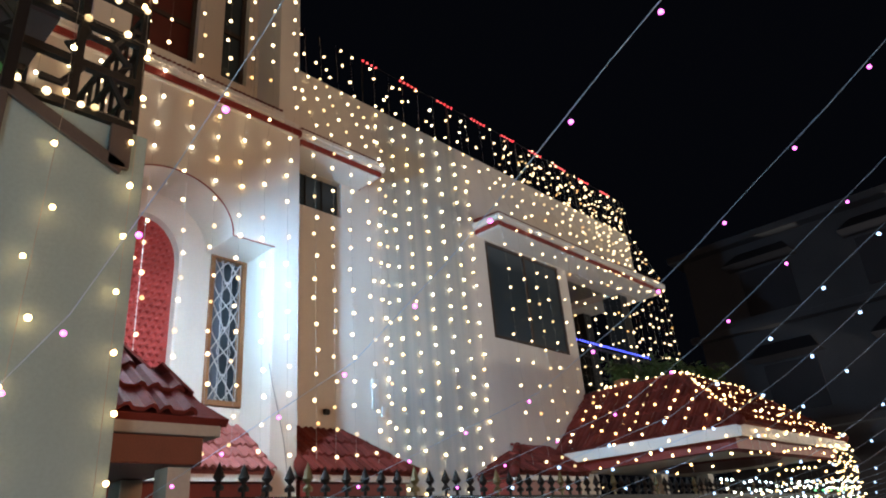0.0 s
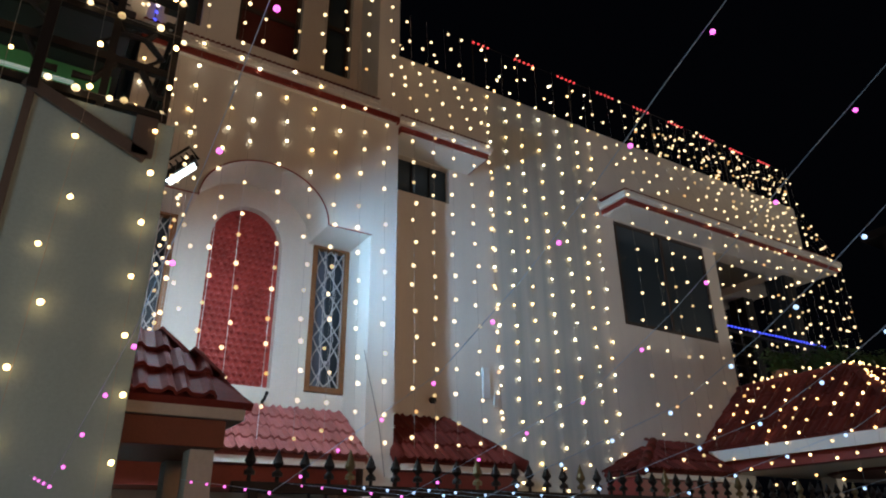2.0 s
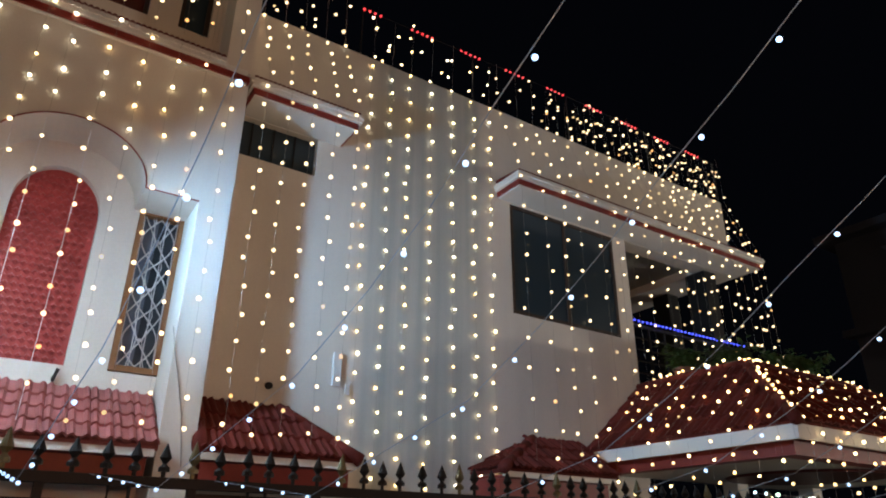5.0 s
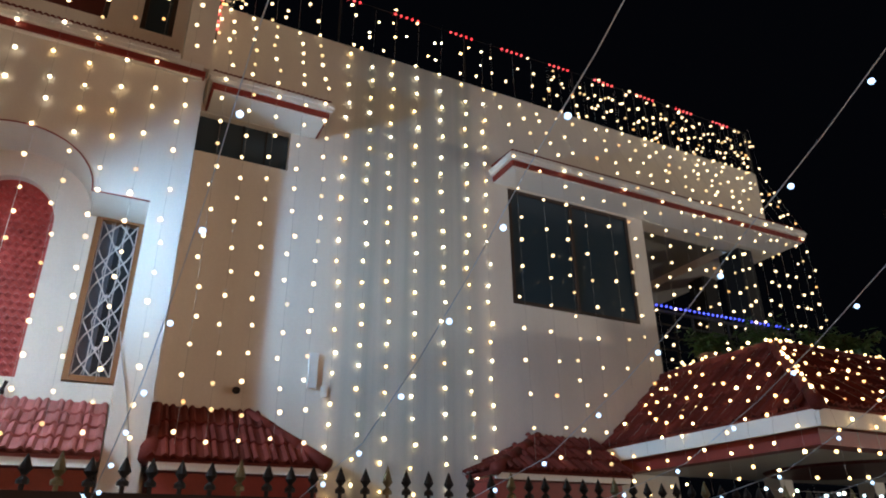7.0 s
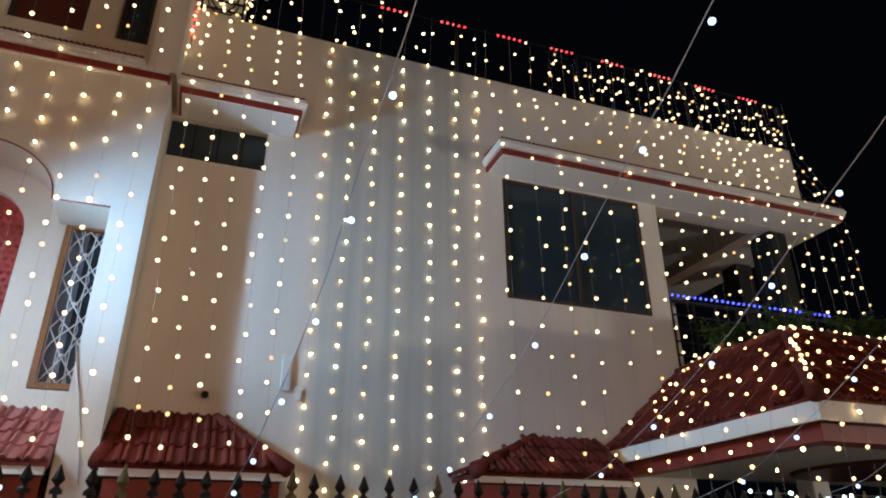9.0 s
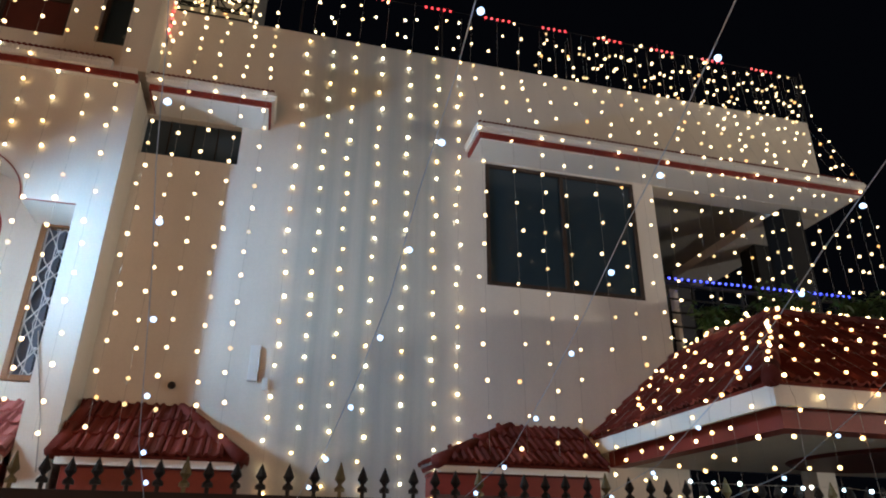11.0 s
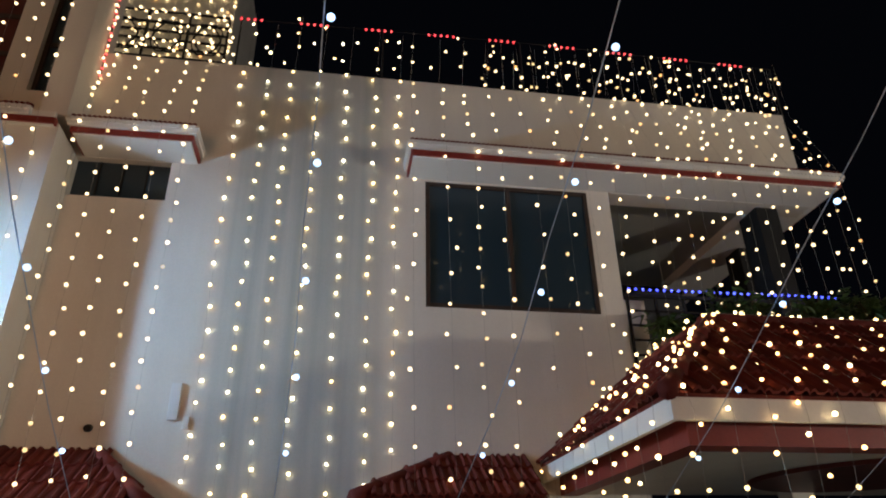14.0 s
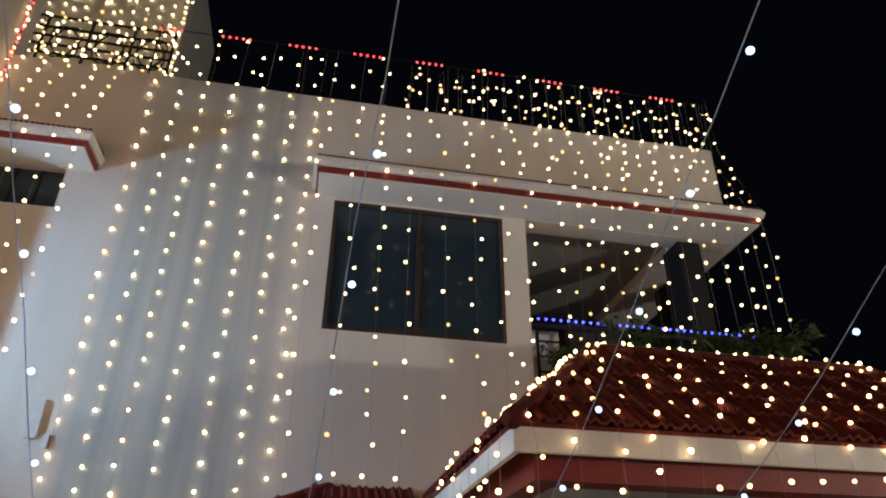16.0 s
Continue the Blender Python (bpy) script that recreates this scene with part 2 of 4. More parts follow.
def columns(name, profile, top, x, depth, mat):
    """A wall standing at x over a stepped or arched lower edge, given by (y, z) from end to end."""
    bm = bmesh.new()
    for (ya, za), (yb, zb) in zip(profile, profile[1:]):
        if yb - ya < 0.0005:
            continue
        v = [[bm.verts.new((x - d, y, z)) for y, z in ((ya, za), (yb, zb), (yb, top), (ya, top))] for d in (0, depth)]
        bm.faces.new(v[0])
        bm.faces.new(v[1][::-1])
        for k in ((0, 1), (2, 3)):
            bm.faces.new((v[0][k[0]], v[1][k[0]], v[1][k[1]], v[0][k[1]]))
    for k, (y, z) in enumerate(profile):
        before = profile[k - 1] if k else None
        if before is None or k == len(profile) - 1:
            bm.faces.new([bm.verts.new(c) for c in ((x, y, z), (x - depth, y, z), (x - depth, y, top), (x, y, top))])
        if before is not None and y - before[0] < 0.0005 and abs(z - before[1]) > 0.001:
            bm.faces.new([bm.verts.new(c) for c in ((x, y, z), (x - depth, y, z), (x - depth, y, before[1]), (x, y, before[1]))])
    bmesh.ops.remove_doubles(bm, verts=bm.verts, dist=0.0004)
    return part(name, bm, mat)


def wall_along_y(name, mat, x, depth, ys, zs, holes):
    """A wall with its face at x, cut in cells by ys and zs, without the cells named in holes."""
    bm = bmesh.new()
    for i in range(len(ys) - 1):
        for j in range(len(zs) - 1):
            if (i, j) not in holes:
                bm.faces.new([bm.verts.new((x, y, z)) for y, z in ((ys[i], zs[j]), (ys[i + 1], zs[j]), (ys[i + 1], zs[j + 1]), (ys[i], zs[j + 1]))])
    bmesh.ops.remove_doubles(bm, verts=bm.verts, dist=0.0005)
    out = bmesh.ops.extrude_face_region(bm, geom=list(bm.faces))
    bmesh.ops.translate(bm, vec=(-depth, 0, 0), verts=[v for v in out["geom"] if isinstance(v, bmesh.types.BMVert)])
    return part(name, bm, mat)


TOP = 7.46            # the parapet's top

# ---- the ground ----
tagged(boxes("ground", ASPHALT, [(-60, 60, -60, 80, -0.3, 0.0)]), "dark asphalt street and yard at night", "ground", kind="structure")
tagged(boxes("wall_opposite", CONCRETE, [(7.0, 7.2, -25, 35, 0, 2.2)]), "plain grey concrete wall across the street", "wall", kind="structure")

# ---- the house: main wall ----
ys = [1.14, 1.38, 1.80, 2.13, 2.86, 3.20, 3.63, 3.93, 4.95, 7.85, 9.86, 10.15]
zs = [0.0, 2.92, 4.34, 4.53, 4.78, 5.46, 5.95, 5.985, TOP]
holes = {(1, 1), (1, 2), (5, 1), (5, 2), (3, 1), (3, 2), (3, 3), (7, 5), (9, 2), (9, 3), (9, 4), (9, 5)} | {(i, 7) for i in range(6)}
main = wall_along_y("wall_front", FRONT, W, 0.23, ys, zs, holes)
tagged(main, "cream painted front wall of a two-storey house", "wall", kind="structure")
# the panel round the arched screen's head
pts = [(2.495 - 0.365 * math.cos(a), 4.34 + 0.43 * math.sin(a)) for a in np.linspace(0.0, math.pi, 24)]
tagged(columns("wall_arch_head", pts, 4.785, W - 0.002, 0.2, PAINT), "cream painted arched head over the screen", "wall", kind="structure")
tagged(boxes("wall_beam", PAINT, [(W - 0.28, W, 10.15, 12.92, 5.97, TOP)]), "cream painted beam and parapet over the balcony", "wall", kind="structure")
tagged(boxes("wall_parapet_end", PAINT, [(-12, W - 0.23, 12.69, 12.92, 5.98, TOP)]), "cream painted parapet returning along the roof edge", "wall", kind="structure")
tagged(boxes("ceiling", GREY, [(-12, W - 0.235, 1.2, 10.0, 5.99, 6.14), (-9.2, W - 0.285, 10.005, 12.68, 6.12, 6.26)]), "dull grey flat slab over the balcony and rooms", "ceiling", kind="structure")
tagged(boxes("wall_inner", GREY, [(-12, W - 0.24, 10.005, 10.145, 3.4, 6.115)]), "grey wall between room and balcony", "wall", kind="structure")
# unseen backing, coloured dark so that the rooms behind the openings look unlit
tagged(boxes("room_dark_backing", DARKWOOD, [(-9.2, -9.0, 1.2, 10.0, 0, 5.97)]), "added dark backing standing in for the unlit rooms", "wall", kind="structure")
tagged(boxes("floor", CONCRETE, [(-12, W - 0.23, 1.2, 13.0, 3.2, 3.38)]), "grey concrete upper floor slab", "floor", kind="structure")
# added near-black sheet, its colour standing for the darkness behind the balcony
tagged(boxes("balcony_dark_backing", FARDARK, [(-9.4, -9.2, 10.15, 12.68, 3.38, 6.115)]), "added dark sheet standing in for the unlit depth of the balcony", "wall", kind="structure")
for x0, x1, y0, y1 in ((-6.62, -6.22, 12.20, 12.51), (-7.72, -7.36, 12.62, 12.92)):
    bm = bmesh.new()
    box(bm, x0, x1, y0, y1, 3.38, 5.972, 0.012)
    box(bm, x0 - 0.03, x1 + 0.03, y0 - 0.03, y1 + 0.03, 3.38, 3.56, 0.012)
    tagged(part("column", bm, IRON), "dark painted square balcony column", "column", "balcony columns", "structure")

# the bay with its arch
arch = [(2.5 - 0.64 * math.cos(a), 4.5 + 0.52 * math.sin(a)) for a in np.linspace(0, math.pi, 30)]
bay = columns("wall_bay", [(1.14, 0.0), (1.42, 0.0), (1.42, 4.5)] + arch + [(3.62, 4.5), (3.62, 0.0), (3.92, 0.0)], 5.99, F, abs(W - F) - 0.002, PAINT)
tagged(bay, "cream painted bay front with a wide arched opening", "wall", kind="structure")
trim = bpy.data.curves.new("trim", "CURVE")
trim.dimensions, trim.bevel_depth, trim.bevel_resolution = "3D", 0.007, 1
line = trim.splines.new("POLY")
edge = [(1.42, 4.5)] + arch + [(3.62, 4.5)]
line.points.add(len(edge) - 1)
for p, (y, z) in zip(line.points, edge):
    p.co = (F + 0.004, y, z, 1)
trim.materials.append(RED)
tagged(new("trim", trim), "thin dark red line round the arch", "trim", kind="structure")

# the upper storey over the bay, set back behind its ledge
U = W - 0.04
ys = [1.14, 1.33, 1.72, 2.11, 2.87, 3.19, 3.53, 3.66]
upper = wall_along_y("wall_upper", PAINT, U, 0.2, ys, [5.99, 6.84, 9.2, 10.4], {(1, 1), (3, 1), (5, 1)})
tagged(upper, "cream painted upper storey wall with tall openings", "wall", kind="structure")
tagged(boxes("wall_upper_side", PAINT, [(U - 0.2, F - 0.05, 3.665, 3.94, 6.15, 10.4), (-7.5, U - 0.2, 1.14, 1.34, 6.15, 10.4)]), "cream painted upper side walls", "wall", kind="structure")
tagged(boxes("wall_tower", PAINT, [(-10.4, -10.2, 1.2, 4.45, 6.15, 14.5), (-13.0, -10.4, 4.25, 4.45, 6.15, 14.5)]), "cream painted wall of the stair tower at the back", "wall", kind="structure")
tagged(boxes("ledge", CONCRETE, [(U + 0.002, F, 1.1, 3.66, 6.0, 6.12)]), "flat ledge in front of the upper storey", "ledge", kind="structure")
tagged(boxes("roof", CONCRETE, [(-7.5, F + 0.1, 1.05, 3.99, 10.4, 10.55)]), "flat concrete roof slab of the upper storey", "roof", kind="structure")
tagged(boxes("pilaster", WHITE, [(U, F + 0.01, 0.9, 1.135, 6.14, 10.4)], bevel=0.008), "painted pilaster at the upper corner", "pilaster", kind="structure")


def opening_leaf(name, y0, y1, z0, z1, x, mat, label, rails, category="door"):
    ob = empty(name, (x, (y0 + y1) / 2, z0), label, category, kind="structure")
    inv = Matrix.Translation((-x, -(y0 + y1) / 2, -z0))
    w = 0.05
    for row in ((x - 0.05, x + 0.02, y0, y0 + w, z0, z1), (x - 0.05, x + 0.02, y1 - w, y1, z0, z1), (x - 0.05, x + 0.02, y0 + w, y1 - w, z1 - w, z1), (x - 0.05, x + 0.02, y0 + w, y1 - w, z0, z0 + w)):
        o = boxes("frame", FRAME, [row], ob, bevel=0.004)
        o.matrix_basis = inv
    o = boxes("panel", mat, [(x - 0.04, x - 0.02, y0 + w, y1 - w, z0 + w, z1 - w)], ob)
    o.matrix_basis = inv
    for k in range(rails):
        z = z0 + (z1 - z0) * (k + 1) / (rails + 1)
        o = boxes("rail", FRAME, [(x - 0.05, x + 0.005, y0 + w, y1 - w, z - 0.03, z + 0.03)], ob)
        o.matrix_basis = inv
    return ob


opening_leaf("door_1", 2.11, 2.87, 6.84, 9.2, U - 0.1, DARKWOOD, "dark red wooden upper door, closed", 3)
opening_leaf("window_1", 1.33, 1.72, 6.84, 9.2, U - 0.1, PANE, "tall narrow dark window in the upper wall", 2, "window")
opening_leaf("window_2", 3.19, 3.53, 6.84, 9.2, U - 0.1, PANE, "tall narrow dark window in the upper wall", 2, "window")

# ---- sunshades with a red band and a toothed tile edge ----


def sunshade(y0, y1, x_wall, x_out, top, low, right_return=0.0, label="", tiles_to=None):
    """A slab with a red band under a scalloped white drip edge, and a row of clay tiles on top."""
    ob = empty("sunshade", (x_wall, (y0 + y1) / 2, low), label, "sunshade", "sunshades over the openings", "structure")
    inv = Matrix.Translation((-x_wall, -(y0 + y1) / 2, -low))
    ends = y1 if tiles_to is None else tiles_to
    split = top - 0.11
    rows = {"slab": (WHITE, (x_wall, x_out - 0.075, y0 + 0.07, y1 - 0.07, low, top - 0.02)),
            "band": (RED, (x_wall, x_out - 0.05, y0 + 0.045, y1 - 0.045, low + 0.012, split)),
            "lip": (WHITE, (x_wall, x_out - 0.02, y0 + 0.015, ends - 0.015, split + 0.003, top))}
    for name, (mat, row) in rows.items():
        boxes(name, mat, [row], ob, "dark red painted band" if name == "band" else "", bevel=0.006).matrix_basis = inv
    edge, tiles = bmesh.new(), bmesh.new()
    n = int((ends - y0 - 0.04) / 0.052)
    for k in range(n):
        y = y0 + 0.03 + (ends - y0 - 0.06) * (k + 0.5) / n
        rod(edge, (x_out - 0.1, y, split + 0.08), (x_out, y, split + 0.076), 0.027, 8)
        rod(tiles, (x_wall, y, top + 0.06), (x_out - 0.03, y, top + 0.012), 0.026, 8)
    if ends == y1:
        for y, out in ((y0, -1), (y1, 1)):
            m = max(1, int((x_out - x_wall) / 0.052))
            for k in range(m):
                x = x_wall + (x_out - x_wall) * (k + 0.5) / m
                rod(edge, (x, y - out * 0.05, split + 0.068), (x, y, split + 0.064), 0.025, 8)
    part("drip_edge", edge, WHITE, ob, "scalloped white drip edge").matrix_basis = inv
    part("tile_edge", tiles, TILE, ob, "row of ribbed clay tiles on top").matrix_basis = inv
    if right_return:
        boxes("return_slab", WHITE, [(x_wall - right_return, x_wall, y1 - 0.83, y1 - 0.07, low, top - 0.02)], ob).matrix_basis = inv
        boxes("return_band", RED, [(x_wall - right_return, x_wall, y1 - 0.6, y1 - 0.045, low + 0.012, split)], ob).matrix_basis = inv
        boxes("return_lip", WHITE, [(x_wall - right_return, x_wall, y1 - 0.6, y1 - 0.015, split + 0.003, top)], ob).matrix_basis = inv
    return ob


sunshade(3.95, 5.30, W, F - 0.03, 6.145, 5.955, label="white sunshade with red band over the vent")
sunshade(7.58, 13.08, W, F, 6.17, 5.975, 2.9, label="long white sunshade with red band over the window and balcony")
sunshade(1.08, 3.95, F, F + 0.12, 6.135, 5.94, label="white ledge with red band across the bay", tiles_to=3.66)

# ---- openings of the main wall ----
win = empty("window_3", (W, 8.855, 4.34), "wide sliding window with dark tinted glass, closed", "window", kind="structure")
inv = Matrix.Translation((-W, -8.855, -4.34))
for row in ((7.85, 7.90, 4.34, 5.945), (9.81, 9.86, 4.34, 5.945), (8.83, 8.88, 4.39, 5.895), (7.90, 9.81, 5.895, 5.945), (7.90, 9.81, 4.34, 4.39)):
    boxes("frame", FRAME, [(W - 0.06, W + 0.004, *row)], win, bevel=0.004).matrix_basis = inv
for y0, y1 in ((7.90, 8.83), (8.88, 9.81)):
    boxes("pane", PANE, [(W - 0.03, W - 0.02, y0, y1, 4.39, 5.895)], win).matrix_basis = inv
vent = empty("window_4", (W, 4.46, 5.5), "dark narrow ventilator window under the sunshade", "window", kind="structure")
inv = Matrix.Translation((-W, -4.46, -5.5))
boxes("pane", PANE, [(W - 0.10, W - 0.09, 3.93, 4.95, 5.46, 5.95)], vent).matrix_basis = inv
for k in range(1, 4):
    y = 3.93 + k * 0.255
    boxes("mullion", IRON, [(W - 0.088, W - 0.07, y - 0.007, y + 0.007, 5.46, 5.95)], vent).matrix_basis = inv


def grille_window(name, y0, y1):
    """A narrow window in a teak frame, behind a grille of crossing hoops."""
    z0, z1 = 2.93, 4.53
    ym = (y0 + y1) / 2
    ob = empty(name, (W, ym, z0), "narrow teak-framed window behind a pale metal grille", "window", kind="structure")
    inv = Matrix.Translation((-W, -ym, -z0))
    for row in ((y0, y0 + 0.055, z0, z1), (y1 - 0.055, y1, z0, z1), (y0 + 0.055, y1 - 0.055, z1 - 0.055, z1), (y0 + 0.055, y1 - 0.055, z0, z0 + 0.055)):
        boxes("frame", WOOD, [(W - 0.08, W + 0.012, *row)], ob, bevel=0.005).matrix_basis = inv
    boxes("pane", PALEPANE, [(W - 0.09, W - 0.08, y0 + 0.05, ym - 0.01, z0 + 0.05, z1 - 0.05)], ob, "dull bluish frosted pane").matrix_basis = inv
    boxes("pane", PANE, [(W - 0.10, W - 0.09, ym - 0.01, y1 - 0.05, z0 + 0.05, z1 - 0.05)], ob, "dark clear pane").matrix_basis = inv
    bm = bmesh.new()
    a, b = y0 + 0.06, y1 - 0.06
    for k in range(4):
        y = a + (b - a) * k / 3
        rod(bm, (W - 0.03, y, z0 + 0.05), (W - 0.03, y, z1 - 0.05), 0.005)
    tall = (z1 - z0 - 0.12) / 3
    w = (b - a) * 0.48
    for k in range(3):
        z = z0 + 0.06 + k * tall
        for sgn in (1, -1):
            tube(bm, [(W - 0.022, ym - sgn * w, z), (W - 0.022, ym + sgn * w * 0.1, z + tall * 0.5), (W - 0.022, ym + sgn * w, z + tall)], 0.007, 5)
            tube(bm, [(W - 0.022, ym + sgn * w * math.sin(math.pi * q / 8), z + tall * q / 8) for q in range(9)], 0.007, 5)
            tube(bm, [(W - 0.026, ym + sgn * w * 0.5, z), (W - 0.026, ym + sgn * w * 0.18, z + tall * 0.5), (W - 0.026, ym + sgn * w * 0.5, z + tall)], 0.0045, 5)
        bmesh.ops.create_icosphere(bm, subdivisions=1, radius=0.022, matrix=Matrix.Translation((W - 0.02, ym, z + tall * 0.5)))
    part("grille", bm, GRILLE, ob, "pale metal grille of crossing hoops").matrix_basis = inv
    return ob


grille_window("window_5", 3.20, 3.63)
grille_window("window_6", 1.38, 1.80)

# the arched red screen, a lattice of small raised lozenges
screen = empty("door_2", (W, 2.495, 2.93), "tall arched red lattice screen set in the recess", "screen", kind="structure")
inv = Matrix.Translation((-W, -2.495, -2.93))
pts = [(2.13, 2.93), (2.86, 2.93), (2.86, 4.34)] + [(2.495 + 0.365 * math.cos(a), 4.34 + 0.43 * math.sin(a)) for a in np.linspace(0.05, math.pi - 0.05, 22)] + [(2.13, 4.34)]
outline("backing", pts, W - 0.10, 0.03, SCREEN, screen).matrix_basis = inv
bm = bmesh.new()
for j in range(27):
    for i in range(11):
        y, z = 2.165 + (i + 0.5 * (j % 2)) * 0.068, 2.975 + j * 0.068
        if y > 2.835 or (z > 4.34 and ((y - 2.495) / 0.335) ** 2 + ((z - 4.34) / 0.40) ** 2 > 1):
            continue
        bmesh.ops.create_cone(bm, cap_ends=True, segments=4, radius1=0.036, radius2=0.014, depth=0.03, matrix=Matrix.Translation((W - 0.088, y, z)) @ Euler((0, radians(90), 0)).to_matrix().to_4x4())
part("lattice", bm, SCREEN, screen, "small raised red lozenges").matrix_basis = inv

opening_leaf("window_7", 3.95, 4.85, 0.85, 1.93, W + 0.06, PANE, "dark ground floor window behind the fence", 1, "window")
cable = bmesh.new()
tube(cable, [(F + 0.008, 3.585, 3.26), (F + 0.010, 3.63, 3.05), (F + 0.010, 3.70, 2.80), (F + 0.010, 3.77, 2.52), (F + 0.010, 3.83, 2.1)], 0.005)
tagged(part("cable", cable, WIRE), "loose grey cable running down the bay's white pillar", "cable")

# small fittings on the wall
hole = bmesh.new()
rod(hole, (W - 0.02, 4.67, 2.98), (W + 0.05, 4.67, 2.965), 0.035, 12)
tagged(part("drain_spout", hole, IRON), "short black drain spout in the wall", "pipe")
hook = bmesh.new()
tube(hook, [(W - 0.01, 2.80, 2.78), (W + 0.06, 2.80, 2.80), (W + 0.07, 2.82, 2.87)], 0.016)
tagged(part("pipe_stub", hook, IRON), "short black pipe stub above the canopy", "pipe")
m = empty("meter_box", (W, 5.40, 3.24), "white plastic box on a cable, on the wall", "box")
bm = bmesh.new()
box(bm, 0.002, 0.032, -0.05, 0.05, -0.18, 0.18, 0.006)
part("body", bm, PLASTIC, m)
bm = bmesh.new()
box(bm, 0.002, 0.025, 0.10, 0.16, -0.26, -0.14, 0.004)
part("switch", bm, PLASTIC, m)

# ---- tiled roofs ----


def tile_mesh(mat):
    """One clay tile, 0.25 across and 0.34 long: two rolls with a pan between, thick at the lower end."""
    bm = bmesh.new()
    prof = [(-0.125, 0.0), (-0.100, 0.024), (-0.07, 0.032), (-0.035, 0.006), (0.035, 0.006), (0.07, 0.032), (0.100, 0.024), (0.125, 0.0)]
    rows = []
    for s, lift, drop in ((-0.17, 0.024, 0.0), (0.17, 0.0, 0.0)):
        rows.append([bm.verts.new((x, s, z + lift)) for x, z in prof])
    low = [bm.verts.new((x, -0.17, z + 0.024 - 0.022)) for x, z in prof]
    for k in range(len(prof) - 1):
        bm.faces.new((rows[0][k], rows[0][k + 1], rows[1][k + 1], rows[1][k]))
        bm.faces.new((low[k], low[k + 1], rows[0][k + 1], rows[0][k]))
    return mesh_of("tile", bm, mat)


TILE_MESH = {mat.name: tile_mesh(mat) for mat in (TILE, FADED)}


def slope(parent, a, b, c, d, offset, name="tile", width=0.165, course=0.29, mat=TILE):
    """Covers the slope with eave a-b and top d-c (a under d) with single tiles. offset: the thing's own place."""
    a, b, c, d = (Vector(p) for p in (a, b, c, d))
    along = (b - a).normalized()
    normal = (b - a).cross(d - a).normalized()
    if normal.z < 0:
        normal = -normal
    up = normal.cross(along).normalized()
    if up.z < 0:
        up = -up
    height = (d - a).dot(up)
    length = (b - a).length
    lo, hi = (d - a).dot(along), (c - a).dot(along)
    rows, cols = max(1, round(height / course)), max(1, round(length / width))
    turn = Matrix((along, up, along.cross(up))).transposed().to_4x4()
    fit = Matrix.Diagonal((length / cols / 0.25 * 1.0, height / rows / 0.30, 1, 1))
    bm = bmesh.new()
    low = [p - normal * 0.05 for p in (a, b, c, d)]
    v = [bm.verts.new(p - offset) for p in (a - normal * 0.004, b - normal * 0.004, c - normal * 0.004, d - normal * 0.004)] + [bm.verts.new(p - offset) for p in low]
    for q in ((0, 1, 2, 3), (7, 6, 5, 4), (0, 4, 5, 1), (1, 5, 6, 2), (2, 6, 7, 3), (3, 7, 4, 0)):
        bm.faces.new([v[i] for i in q])
    part("deck", bm, mat, parent)
    for j in range(rows):
        v_ = (j + 0.5) / rows
        for i in range(cols):
            u = (i + 0.5) / cols * length
            if u < lo * v_ + 0.03 or u > length + (hi - length) * v_ - 0.03:
                continue
            at = a + along * u + up * (height * v_) - offset + normal * (0.004 + random.uniform(0, 0.006))
            share(name, TILE_MESH[mat.name], parent, Matrix.Translation(at) @ turn @ fit @ Euler((random.uniform(-0.01, 0.01), 0, random.uniform(-0.012, 0.012))).to_matrix().to_4x4())


def ridge(parent, a, b, offset, r=0.06):
    a, b = Vector(a) - offset, Vector(b) - offset
    n = max(2, int((b - a).length / 0.28))
    for k in range(n):
        bm = bmesh.new()
        rod(bm, a.lerp(b, k / n), a.lerp(b, (k + 1) / n * 0.995 + 0.005), r * 1.12, 10, r)
        part("ridge_tile", bm, TILE, parent, smooth=True)


def lean_to(y0, y1, t0, t1, x_out, z_eave, label, x_wall=W, z_top=2.75, fascia=True, mat=TILE, course=0.27):
    o = Vector((x_wall, (y0 + y1) / 2, z_eave))
    ob = empty("tiled_canopy", o, label, "canopy", "tiled canopies along the wall", "structure")
    a, b, c, d = (x_out, y0, z_eave), (x_out, y1, z_eave), (x_wall + 0.01, t1, z_top), (x_wall + 0.01, t0, z_top)
    slope(ob, a, b, c, d, o, mat=mat, course=course)
    if t0 > y0:
        slope(ob, (x_wall + 0.01, y0, z_eave), a, d, (x_wall + 0.01, t0 - 0.01, z_top), o)
        ridge(ob, a, d, o)
    if t1 < y1:
        slope(ob, b, (x_wall + 0.01, y1, z_eave), (x_wall + 0.01, t1 + 0.01, z_top), c, o)
        ridge(ob, b, c, o)
    if fascia:
        boxes("fascia", WHITE, [(x_out - 0.05, x_out - 0.02, y0 + 0.02, y1 - 0.02, z_eave - 0.085, z_eave - 0.02)], ob).matrix_basis = Matrix.Translation(-o)
        boxes("beam", RED, [(x_wall + 0.01, x_out - 0.14, y0 + 0.05, y1 - 0.05, z_eave - 0.27, z_eave - 0.09)], ob, "dark red painted beam").matrix_basis = Matrix.Translation(-o)
        boxes("soffit", RED, [(x_wall + 0.01, x_out - 0.055, y0 + 0.04, y1 - 0.04, z_eave - 0.085, z_eave - 0.06)], ob).matrix_basis = Matrix.Translation(-o)
    return ob


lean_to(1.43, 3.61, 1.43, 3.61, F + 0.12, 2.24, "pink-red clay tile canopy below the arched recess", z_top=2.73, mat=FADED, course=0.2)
lean_to(3.94, 5.42, 4.0, 4.79, F + 0.1, 2.25, "red clay tile hipped canopy against the wall", z_top=2.76)
